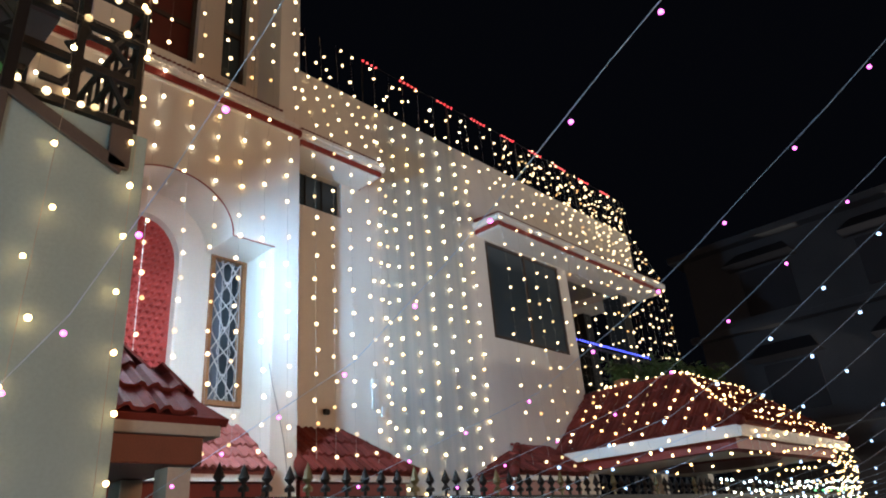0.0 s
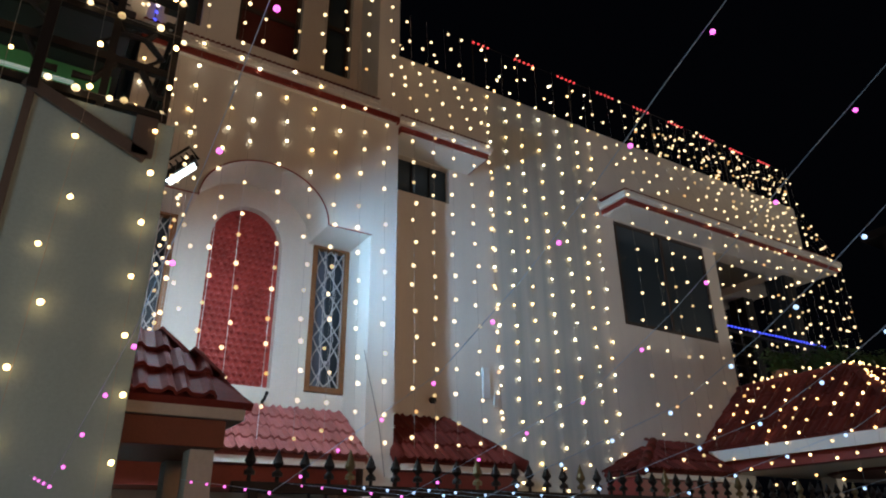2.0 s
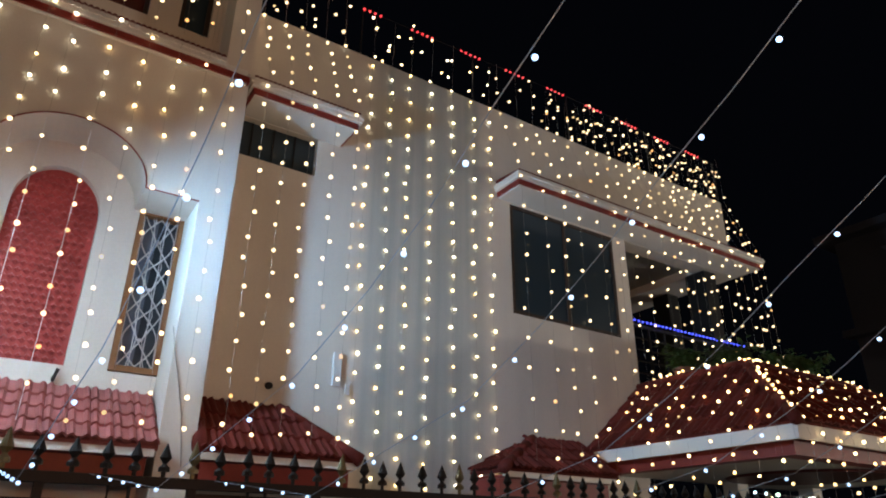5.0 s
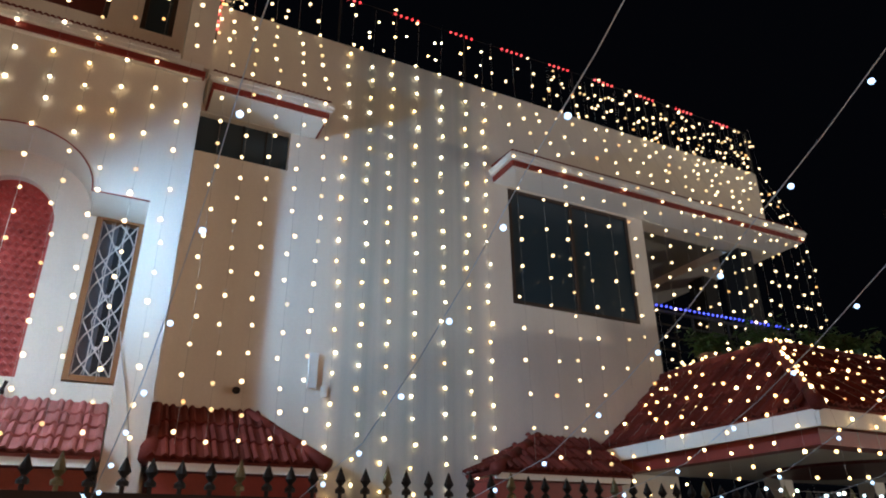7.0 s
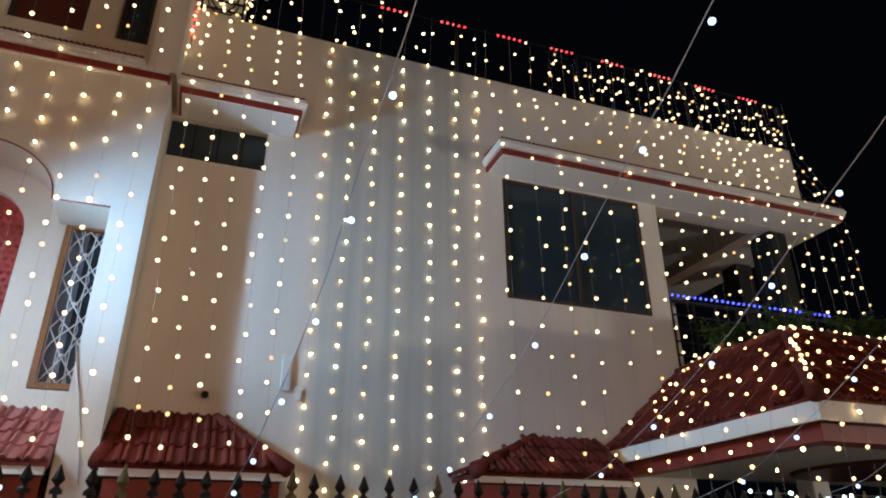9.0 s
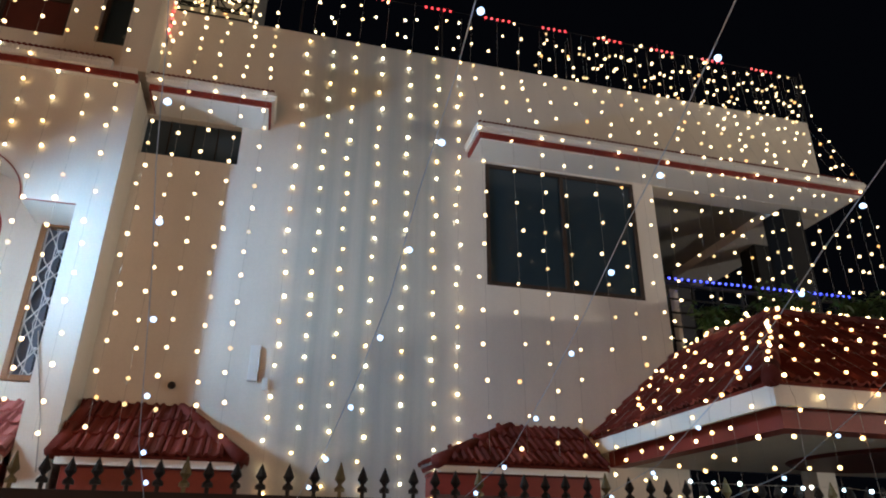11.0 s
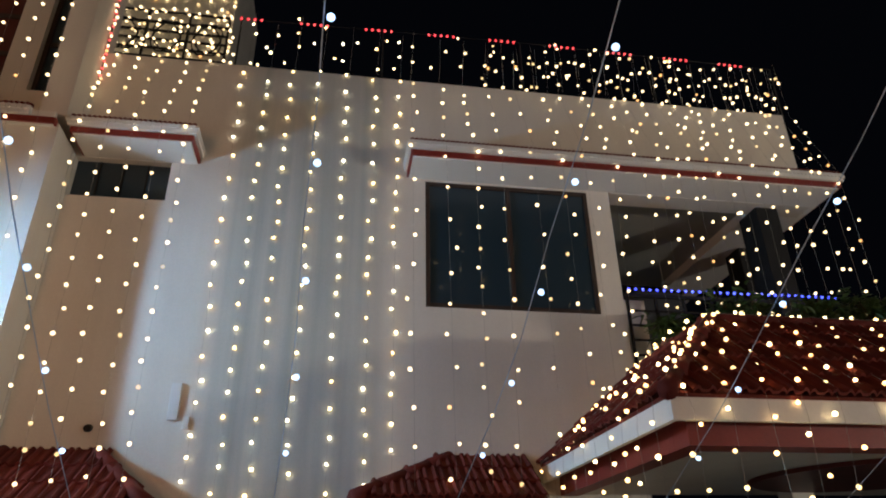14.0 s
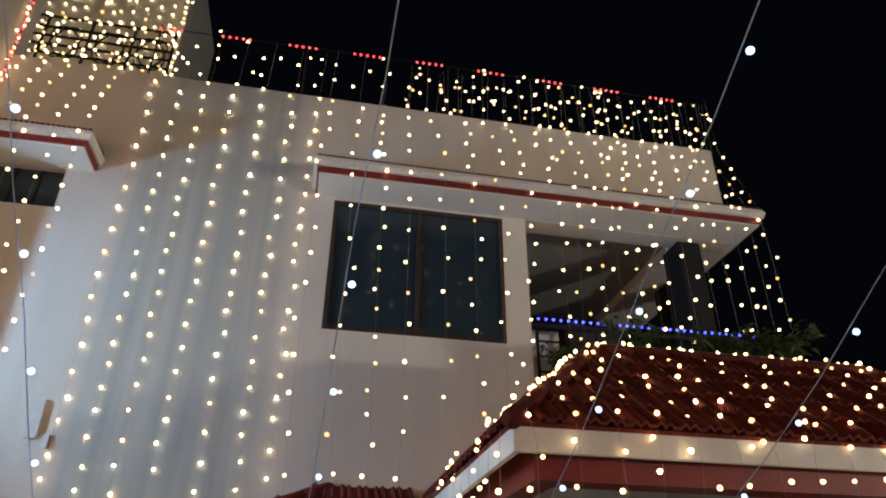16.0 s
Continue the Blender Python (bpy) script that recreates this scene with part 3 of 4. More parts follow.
lean_to(7.12, 8.86, 8.08, 8.86, F + 0.1, 2.30, "red clay tile canopy beside the porch")

# the porch: a tiled skirt round a flat terrace
o = Vector((-4.4, 11.3, 2.6))
porch = empty("porch_roof", o, "red clay tile porch roof with white fascia and fairy lights", "roof", kind="structure")
e0, e1, s0, s1 = -3.27, 13.72, 9.0, 10.1
slope(porch, (e0, s0, 2.68), (e0, e1, 2.68), (-4.4, e1 - 1.1, 3.62), (-4.4, s1, 3.62), o)
slope(porch, (W + 0.01, s0, 2.68), (e0, s0, 2.68), (-4.4, s1, 3.62), (W + 0.01, s1, 3.62), o)
slope(porch, (e0, e1, 2.68), (W + 0.01, e1, 2.68), (W + 0.01, e1 - 1.1, 3.62), (-4.4, e1 - 1.1, 3.62), o)
ridge(porch, (e0, s0, 2.69), (-4.4, s1, 3.63), o)
ridge(porch, (e0, e1, 2.69), (-4.4, e1 - 1.1, 3.63), o)
ridge(porch, (-4.4, s1, 3.63), (-4.4, e1 - 1.1, 3.63), o)
ridge(porch, (-4.4, s1, 3.63), (W + 0.02, s1, 3.63), o)
mv = Matrix.Translation(-o)
boxes("fascia", WHITE, [(e0 - 0.06, e0 - 0.02, s0 + 0.02, e1 - 0.02, 2.51, 2.66)], porch, "white painted fascia board", 0.004).matrix_basis = mv
boxes("fascia", WHITE, [(W + 0.01, e0 - 0.062, s0 + 0.02, s0 + 0.06, 2.51, 2.66)], porch, "white painted fascia board", 0.004).matrix_basis = mv
boxes("fascia", WHITE, [(W + 0.01, e0 - 0.062, e1 - 0.06, e1 - 0.02, 2.51, 2.66)], porch, "white painted fascia board", 0.004).matrix_basis = mv
boxes("band", RED, [(-3.66, -3.455, s0 + 0.19, e1 - 0.19, 2.385, 2.62)], porch, "dark red painted band").matrix_basis = mv
boxes("band", RED, [(W + 0.01, -3.662, s0 + 0.19, s0 + 0.37, 2.385, 2.62)], porch, "dark red painted band").matrix_basis = mv
boxes("porch_ceiling", PAINT, [(W + 0.01, -3.665, s0 + 0.375, e1 - 0.22, 2.40, 2.44)], porch, "cream porch ceiling").matrix_basis = mv
bm = bmesh.new()
bmesh.ops.create_cone(bm, cap_ends=True, segments=40, radius1=0.95, radius2=0.99, depth=0.03, matrix=Matrix.Translation((-4.72, 11.5, 2.384)))
part("ceiling_rose", bm, DARKWOOD, porch, "round dark wooden ceiling panel").matrix_basis = mv
for y in (11.5, e1 - 0.34):
    boxes("pillar", PAINT, [(-5.9, -5.66, y - 0.12, y + 0.12, 0, 2.40)], porch, bevel=0.01).matrix_basis = mv

boxes("terrace", CONCRETE, [(W + 0.01, -4.44, s1 + 0.04, e1 - 1.14, 3.42, 3.55)], porch, "flat concrete terrace").matrix_basis = mv
tagged(boxes("wall_balcony_side", PAINT, [(-6.75, -6.65, 10.2, 10.66, 3.4, 4.75)]), "low cream wall behind the balcony railing", "wall", kind="structure")
# balcony railing
rail = empty("balcony_railing", (-6.25, 11.5, 3.55), "black iron balcony railing behind the porch roof", "railing")
mv = Matrix.Translation((6.25, -11.5, -3.55))
for z in (3.72, 4.62):
    boxes("rail", IRON, [(-6.27, -6.23, 10.22, 13.1, z, z + 0.04)], rail).matrix_basis = mv
for k in range(9):
    y = 10.25 + k * 0.355
    boxes("post", IRON, [(-6.265, -6.235, y - 0.015, y + 0.015, 3.40, 4.62)], rail).matrix_basis = mv
for z in (3.9, 4.08, 4.26, 4.44):
    boxes("bar", IRON, [(-6.258, -6.242, 10.26, 13.08, z, z + 0.022)], rail).matrix_basis = mv

# railing of the stair tower, behind and above the parapet
T = -10.0
rail = empty("terrace_railing", (T, 2.6, 10.7), "black iron railing round the stair tower landing", "railing")
mv = Matrix.Translation((-T, -2.6, -10.7))
boxes("landing", CONCRETE, [(-10.19, T + 0.05, 1.25, 4.45, 10.55, 10.7)], rail, "concrete landing slab").matrix_basis = mv
for z in (10.76, 10.98, 11.2, 11.42, 11.64, 11.92):
    boxes("bar", IRON, [(T - 0.018, T + 0.018, 1.3, 4.45, z, z + 0.04)], rail).matrix_basis = mv
for y in (1.32, 2.1, 2.9, 3.68, 4.43):
    boxes("post", IRON, [(T - 0.022, T + 0.022, y - 0.022, y + 0.022, 10.7, 11.96)], rail).matrix_basis = mv
for yc in (2.5, 3.3, 4.06):
    for tilt in (-1, 1):
        bm = bmesh.new()
        tube(bm, [(T, yc + 0.26 * math.cos(a) + tilt * 0.09 * math.sin(a), 11.32 + 0.4 * math.sin(a)) for a in [2 * math.pi * k / 14 for k in range(14)]], 0.016, 6, True)
        part("scroll", bm, IRON, rail).matrix_basis = mv

# ---- the spiked fence ----
fence = empty("fence", (-3.5, 6.0, -0.06), "black iron fence with spear points on a low wall", "fence")
mv = Matrix.Translation((3.5, -6.0, 0))
boxes("low_wall", CONCRETE, [(-3.60, -3.40, 1.9, 14.5, 0.0, 1.05)], fence, "low plastered wall", 0.01).matrix_basis = mv
for z, h in ((1.84, 0.055), (1.745, 0.026), (1.16, 0.03)):
    boxes("rail", IRON, [(-3.522, -3.478, 1.86, 14.5, z, z + h)], fence, bevel=0.004).matrix_basis = mv
y = 1.98
while y < 14.5:
    boxes("post", IRON, [(-3.52, -3.48, y - 0.022, y + 0.022, 1.05, 1.84)], fence).matrix_basis = mv
    for sgn in (-1, 1):
        bm = bmesh.new()
        tube(bm, [(-3.5, y + 0.36 + sgn * d, z) for d, z in ((0.05, 1.84), (0.05, 1.76), (0.13, 1.66), (0.13, 1.50), (0.05, 1.40), (0.05, 1.17))], 0.010)
        part("bent_bar", bm, IRON, fence).matrix_basis = mv
    y += 0.72


def spike_mesh(mat, name, grow=1.0):
    """A spear point on a short stem with two collars."""
    bm = bmesh.new()
    rod(bm, (0, 0, 1.885), (0, 0, 1.99), 0.012, 6)
    rod(bm, (0, 0, 1.925), (0, 0, 1.945), 0.030, 8)
    rod(bm, (0, 0, 1.945), (0, 0, 1.962), 0.030, 8, 0.012)
    rod(bm, (0, 0, 1.968), (0, 0, 1.995), 0.012, 8, 0.033)
    rod(bm, (0, 0, 1.995), (0, 0, 1.995 + 0.075 * grow), 0.033, 8, 0.002)
    return mesh_of(name, bm, mat)


SPIKE, GILT = spike_mesh(IRON, "spike"), spike_mesh(GOLD, "gilt_spike", 1.3)
y, k = 1.95, 0
while y < 14.4:
    gilt = k % 6 == 4
    share("gilt_spike" if gilt else "spike", GILT if gilt else SPIKE, fence, Matrix.Translation((0, y - 6.0, random.uniform(-0.004, 0.004))) @ Euler((random.uniform(-0.006, 0.006), random.uniform(-0.006, 0.006), 0)).to_matrix().to_4x4())
    y += 0.142 if k % 5 else 0.16
    k += 1

# ---- the neighbour's wall, balcony and gate roof ----
N = -3.2
tagged(boxes("wall_neighbour", TEAL, [(N - 0.2, N, -7, 1.26, 0, 3.64)], bevel=0.006), "grey-green painted wall of the neighbouring house", "wall", kind="structure")
tagged(boxes("wall_neighbour_side", TEAL, [(-4.6, N - 0.2, 1.06, 1.26, 0, 3.45)]), "grey-green painted side wall", "wall", kind="structure")
tagged(boxes("floor_neighbour", CONCRETE, [(-5.6, N - 0.2, -7, 1.05, 3.44, 3.62)]), "concrete balcony slab of the neighbouring house", "floor", kind="structure")
tagged(boxes("wall_green", GREEN, [(-5.2, -5.0, -7, 0.95, 3.62, 5.05)]), "green painted balcony wall lit from within", "wall", kind="structure")
tagged(boxes("ceiling_green", FARDARK, [(-5.6, -4.3, -7, 1.0, 5.06, 5.2)]), "dark slab edge over the green balcony", "ceiling", kind="structure")
lamp("tube_glow", "AREA", pose(-4.55, -0.6, 4.95, 0, 50, 0), 2.2, (0.7, 1.0, 0.8), 0.8)
tagged(boxes("tube_lamp", TUBE, [(-4.98, -4.95, -0.9, 0.7, 4.86, 4.885)]), "white tube lamp over the green wall", "lamp")

rail = empty("balcony_railing", (N - 0.08, 0, 3.64), "black wrought iron balcony railing with bent bars", "railing")
mv = Matrix.Translation((-(N - 0.08), 0, -3.64))
xr = N - 0.08
for z in (3.70, 3.98, 4.26, 4.5):
    boxes("rail", IRON, [(xr - 0.022, xr + 0.022, -6, 1.22, z, z + 0.046)], rail).matrix_basis = mv
    boxes("rail", IRON, [(-4.6, xr - 0.02, 1.19, 1.22, z, z + 0.036)], rail).matrix_basis = mv
for y in (-2.0, -1.2, -0.5, 0.15, 0.88, 1.20):
    boxes("post", IRON, [(xr - 0.02, xr + 0.02, y - 0.02, y + 0.02, 3.64, 4.5)], rail).matrix_basis = mv
cell = [(0.0, 4.36), (0.10, 4.36), (0.20, 4.20), (0.32, 4.20), (0.42, 4.36), (0.5, 4.36)]
for y0 in (-1.05, -0.45, 0.15, 0.72):
    for path in (cell, [(y, 8.2 - z) for y, z in cell], [(0.20, 4.20), (0.10, 4.10), (0.20, 4.0)], [(0.32, 4.20), (0.42, 4.10), (0.32, 4.0)]):
        bm = bmesh.new()
        tube(bm, [(xr, y0 + y, z) for y, z in path], 0.021)
        part("bent_bar", bm, IRON, rail).matrix_basis = mv
for k in range(8):
    bm = bmesh.new()
    rod(bm, (-3.4 - k * 0.14, 1.205, 3.66), (-3.4 - k * 0.14, 1.205, 4.5), 0.014)
    part("baluster", bm, IRON, rail).matrix_basis = mv
STEEL = material("grey_steel", (0.085, 0.078, 0.076), 0.6, grain=60, vary=0.2, stain=2.0)
pole = empty("pole", (N + 0.02, 0.57, 0), "steel pole standing against the grey-green wall", "pole")
mv = Matrix.Translation((-(N + 0.02), -0.57, 0))
boxes("strip", STEEL, [(N + 0.004, N + 0.022, 0.553, 0.59, 0.0, 3.62)], pole, "thin grey steel strip", 0.003).matrix_basis = mv
boxes("upright", IRON, [(N + 0.004, N + 0.045, 0.545, 0.598, 3.622, 5.6)], pole, "black iron upright", 0.005).matrix_basis = mv
brace = bmesh.new()
box(brace, N + 0.004, N + 0.03, -0.035, 0.035, -0.33, 0.33, 0.004)
bmesh.ops.rotate(brace, verts=brace.verts, matrix=Matrix.Rotation(radians(66), 3, "X"))
bmesh.ops.translate(brace, verts=brace.verts, vec=(0, 0.84, 3.53))
box(brace, N + 0.004, N + 0.03, 1.06, 1.17, 3.40, 3.64, 0.004)
tagged(part("bracket", brace, STEEL), "grey steel bracket under the balcony corner", "bracket")

o = Vector((-3.7, 1.1, 2.2))
gate = empty("gate_roof", o, "small clay tile roof over the gate with dark red beam", "roof")
slope(gate, (-3.27, 0.3, 2.20), (-3.27, 1.87, 2.20), (-3.75, 1.42, 2.62), (-3.75, 0.75, 2.62), o, width=0.2, course=0.2)
slope(gate, (-3.27, 1.87, 2.20), (-4.2, 1.87, 2.20), (-3.76, 1.42, 2.62), (-3.75, 1.42, 2.62), o, width=0.2, course=0.2)
mv = Matrix.Translation(-o)
boxes("fascia", GREY, [(-4.15, -3.30, 0.35, 1.84, 2.11, 2.185)], gate, "grey concrete edge", 0.006).matrix_basis = mv
boxes("beam", DARKWOOD, [(-4.05, -3.31, 0.4, 1.75, 1.97, 2.105)], gate, "dark red painted beam", 0.004).matrix_basis = mv
boxes("post", GREY, [(-3.5, -3.36, 1.6, 1.72, 0, 1.965)], gate).matrix_basis = mv
boxes("post", GREY, [(-4.05, -3.9, 1.6, 1.72, 0, 1.965)], gate).matrix_basis = mv

# the flood lamp that lights the recess
fl = empty("flood_lamp", FLOOD, "small white flood lamp on a bracket, switched on", "lamp")
long_side = Vector((0.40, 0.48, 0.78))
back = Vector((0.0, -0.68, 0.73)).normalized()
long_side = (long_side - back * long_side.dot(back)).normalized()
aim = Matrix((long_side, back.cross(long_side), back)).transposed().to_4x4()
bm = bmesh.new()
box(bm, -0.14, 0.14, -0.10, 0.10, 0.004, 0.05, 0.01)
housing = part("housing", bm, IRON, fl, "black finned metal housing")
housing.matrix_basis = aim
for k in range(6):
    boxes("fin", IRON, [(-0.116 + k * 0.044, -0.104 + k * 0.044, -0.085, 0.085, 0.05, 0.085)], housing)
bm = bmesh.new()
box(bm, -0.11, 0.11, -0.065, 0.065, -0.012, 0.002, 0.004)
part("panel", bm, FLOODGLASS, fl, "bright white lamp panel").matrix_basis = aim
bm = bmesh.new()
tube(bm, [aim @ Vector(p) for p in ((-0.155, 0.0, 0.02), (-0.155, 0.0, 0.13), (0.155, 0.0, 0.13), (0.155, 0.0, 0.02))], 0.01)
part("yoke", bm, IRON, fl)
bm = bmesh.new()
tube(bm, [aim @ Vector((0, 0, 0.13)), aim @ Vector((0, 0, 0.13)) + Vector((0.02, -0.2, 0.0)), Vector((0.05, -0.42, 0.08)), Vector((0.05, -0.42, -0.5))], 0.014)
part("arm", bm, IRON, fl)

# ---- the far house ----
o = Vector((-4, 24, 0))
far = empty("far_house", o, "dim grey multi-storey house down the street, unlit", "house")
mv = Matrix.Translation(-o)
boxes("wall", FAR, [(-9.4, 0.2, 24, 32, 0, 10.6)], far).matrix_basis = mv
boxes("roof", FAR, [(-9.8, 0.6, 23.5, 32.4, 10.6, 10.85)], far, bevel=0.02).matrix_basis = mv
for z in (4.0, 7.45):
    boxes("ledge", FAR, [(-9.6, 0.4, 23.55, 24, z, z + 0.22)], far, bevel=0.02).matrix_basis = mv
for x in (-6.65, -2.9):
    for z in (1.2, 4.65, 8.0):
        w = boxes("window", FARDARK, [(x - 0.85, x + 0.85, 23.93, 23.995, z, z + 1.6)], far, "dark wide window", 0.02)
        w.matrix_basis = mv
        bm = bmesh.new()
        v = [bm.verts.new(p) for p in ((x - 1.15, 23.2, z + 1.75), (x + 1.15, 23.2, z + 1.75), (x + 0.8, 23.99, z + 2.3), (x - 0.8, 23.99, z + 2.3), (x - 1.15, 23.99, z + 1.7), (x + 1.15, 23.99, z + 1.7))]
        for q in ((0, 1, 2, 3), (0, 3, 4), (1, 5, 2), (0, 4, 5, 1)):
            bm.faces.new([v[k] for k in q])
        part("shade", bm, FARDARK, w, "sloping tiled sunshade")
# added fill with no fixture, to lift the far house out of the dark
lamp("far_house_fill", "POINT", pose(1.5, 17.5, 6.5), 34, (0.8, 0.88, 1.0), 0.2)

# ---- plants on the terrace ----

def plant(x, y, z, height, spread, label):
    ob = empty("potted_plant", (x, y, z), label, "plant", "potted plants on the terrace")
    bm = bmesh.new()
    rod(bm, (0, 0, 0), (0, 0, 0.26), 0.10, 14, 0.14)
    rod(bm, (0, 0, 0.23), (0, 0, 0.27), 0.155, 14, 0.155)
    part("pot", bm, POT, ob)
    stems, leaves = bmesh.new(), bmesh.new()
    for s in range(9):
        a, lean = random.uniform(0, 6.28), random.uniform(0.1, 1.0) * spread
        tip = Vector((math.cos(a) * lean, math.sin(a) * lean, 0.26 + height * random.uniform(0.6, 1.0)))
        rod(stems, (0, 0, 0.24), tip, 0.008, 5, 0.003)
        for q in range(34):
            p = Vector((0, 0, 0.24)).lerp(tip, random.uniform(0.25, 1.0)) + Vector([random.gauss(0, 0.05) for _ in range(3)])
            m = Matrix.Translation(p) @ Euler((random.uniform(-0.9, 0.5), random.uniform(-0.5, 0.5), random.uniform(0, 6.28))).to_matrix().to_4x4()
            vs = [leaves.verts.new(m @ Vector(c)) for c in ((0, 0, 0), (0.024, 0.05, 0.006), (0, 0.13, -0.015), (-0.024, 0.05, 0.006))]
            leaves.faces.new((vs[0], vs[1], vs[2]))
            leaves.faces.new((vs[0], vs[2], vs[3]))
    part("stem", stems, STEM, ob)
    tagged(part("foliage", leaves, LEAF, ob), kind="stuff")


for x, y, h, s in ((-5.5, 10.35, 0.45, 0.32), (-5.1, 10.9, 0.5, 0.4), (-4.9, 11.5, 0.45, 0.4), (-4.8, 12.1, 0.5, 0.42), (-5.6, 11.2, 0.5, 0.4), (-5.4, 12.3, 0.42, 0.35)):
    plant(x, y, 3.55, h * 0.68, s, "green leafy plant in a terracotta pot")

# ---- fairy lights ----
bulb = bmesh.new()
bmesh.ops.create_icosphere(bulb, subdivisions=2, radius=0.019)
BULBS = [mesh_of("bulb", bulb.copy(), mat, True) for mat in (WARM,) * 14 + (DIM,) * 3 + (ORANGE,)]
bright = bmesh.new()
bmesh.ops.create_icosphere(bright, subdivisions=2, radius=0.0135)
BRIGHT = [mesh_of("bulb", bright, glow("amber_bulb", (1.0, 0.54, 0.20), 9.0, True), True)]
mid = bmesh.new()
bmesh.ops.create_icosphere(mid, subdivisions=2, radius=0.0155)
MIDS = [mesh_of("bulb", mid.copy(), glow(name, colour, power, True), True) for name, colour, power in (("porch_bulb", (1.0, 0.70, 0.33), 5.0), ("porch_bulb_amber", (1.0, 0.55, 0.20), 3.6), ("porch_bulb_dim", (1.0, 0.66, 0.28), 2.2))]
HALO = [mesh_of("bulb", mid.copy(), glow(name, colour, power, True), True) for name, colour, power in (("wall_bulb", (1.0, 0.75, 0.40), 4.6), ("wall_bulb_amber", (1.0, 0.63, 0.26), 4.0), ("wall_bulb_pale", (1.0, 0.83, 0.56), 4.4))]
small = bmesh.new()
bmesh.ops.create_icosphere(small, subdivisions=1, radius=0.019)
STUDS = {}
for key, mat in (("red", REDLED), ("blue", BLUELED), ("cyan", glow("cyan_led", (0.05, 0.75, 0.95), 1.6))):
    STUDS[key] = mesh_of("led_" + key, small.copy(), mat, True)


def strand(points, gap, label="warm white fairy light strand hanging down the wall", start=None, group="hanging fairy light strands", wire=0.0013, loose=0.018, kinds=BULBS, size=1.0):
    """A string of bulbs along points, a bulb at every gap, with its thin wire."""
    pts = [Vector(p) for p in points]
    o = pts[0].copy()
    ob = empty("fairy_light_strand", o, label, "fairy lights", group)
    bm = bmesh.new()
    tube(bm, [p - o for p in pts], wire, 4)
    part("wire", bm, SILVERWIRE if wire > 0.0025 else WIRE, ob)
    s = random.uniform(0, gap) if start is None else start
    for a, b in zip(pts, pts[1:]):
        d = (b - a).length
        while s < d:
            p = a.lerp(b, s / d) - o + Vector((random.gauss(0, 0.008), random.gauss(0, loose), random.gauss(0, 0.012)))
            if TOP < (p + o).z < 8.6 and o.x < W + 0.1:
                p += Vector((random.gauss(0, 0.05), random.gauss(0, 0.07), random.gauss(0, 0.03)))
            share("bulb", random.choice(kinds), ob, Matrix.Translation(p) @ Matrix.Scale(size * random.uniform(0.82, 1.12), 4))
            s += gap * random.uniform(0.85, 1.15)
        s -= d
    return ob


# down the open wall, close to it
for y in (5.59, 5.88, 6.18, 6.51, 6.86, 7.21, 7.51):
    x = W + 0.030
    strand([(x - 0.05, y + 0.05, random.uniform(8.18, 8.42)), (x - 0.04, y + 0.02, TOP + 0.02), (x, y, TOP - 0.05), (x, y + random.uniform(-0.015, 0.015), 4.6), (x + 0.01, y + random.uniform(-0.03, 0.03), 2.0)], 0.245, kinds=HALO)
# over the long sunshade
y = 7.66
while y < 13.05:
    x = F - 0.01
    low = 2.35 if y < 9.0 else (3.3 if y < 10.3 else 3.75)
    strand([(W - 0.02, y + random.uniform(0, 0.06), 8.28 + 0.1 * math.sin(y * 2) + random.uniform(-0.08, 0.08)), (W + 0.03, y, TOP - 0.02), (x, y + random.uniform(-0.03, 0.05), 6.22), (x + 0.02, y + random.uniform(-0.05, 0.05), low)], random.choice((0.25, 0.28, 0.36)) if y < 10.2 else 0.27, loose=0.03 if y < 9.0 else 0.055)
    y += random.uniform(0.28, 0.38) if y < 10.2 else random.uniform(0.18, 0.26)
# extra short strands in the curtain above the parapet
for y in np.arange(8.7, 13.0, 0.21):
    strand([(W - 0.03, y, random.uniform(8.2, 8.4)), (W - 0.02, y + random.uniform(-0.06, 0.06), TOP + 0.03)], 0.2, "warm white fairy light strand in the curtain over the parapet", loose=0.05)
# over the short sunshade and the terrace railing
for y in (4.10, 4.37, 4.63, 4.91, 5.18):
    strand([(W - 0.02, y, 8.25), (W + 0.03, y, TOP), (F + 0.012, y + 0.02, 6.22), (F + 0.02, y + random.uniform(0.0, 0.04), 2.3)], 0.25, wire=0.0018 if y < 4.5 else 0.0013)
for k in range(14):
    y = 1.5 + k * 0.225
    strand([(-10.14, y + random.uniform(-0.06, 0.06), 14.3), (-10.14, y, 10.9)], 0.3, "warm white fairy light strand on the stair tower wall", loose=0.05, size=1.5)
for z in (10.9, 11.2, 11.6, 11.95):
    strand([(T + 0.06, 1.4, z), (T + 0.07, 2.9, z + random.uniform(-0.1, 0.1)), (T + 0.06, 4.46, z)], 0.24, "warm white fairy light strand tangled round the tower railing", group="terrace fairy light strands", loose=0.08, size=1.5)
strand([(T + 0.05, 4.47, 14.0), (T + 0.05, 4.47, 10.7)], 0.16, "warm white fairy light strand down the tower corner", loose=0.05, size=1.5)
strand([(W + 0.10, 3.98, 9.8), (W + 0.09, 3.98, 8.2), (W + 0.08, 3.985, 6.75)], 0.11, "warm white fairy light strand down the upper corner", loose=0.03)
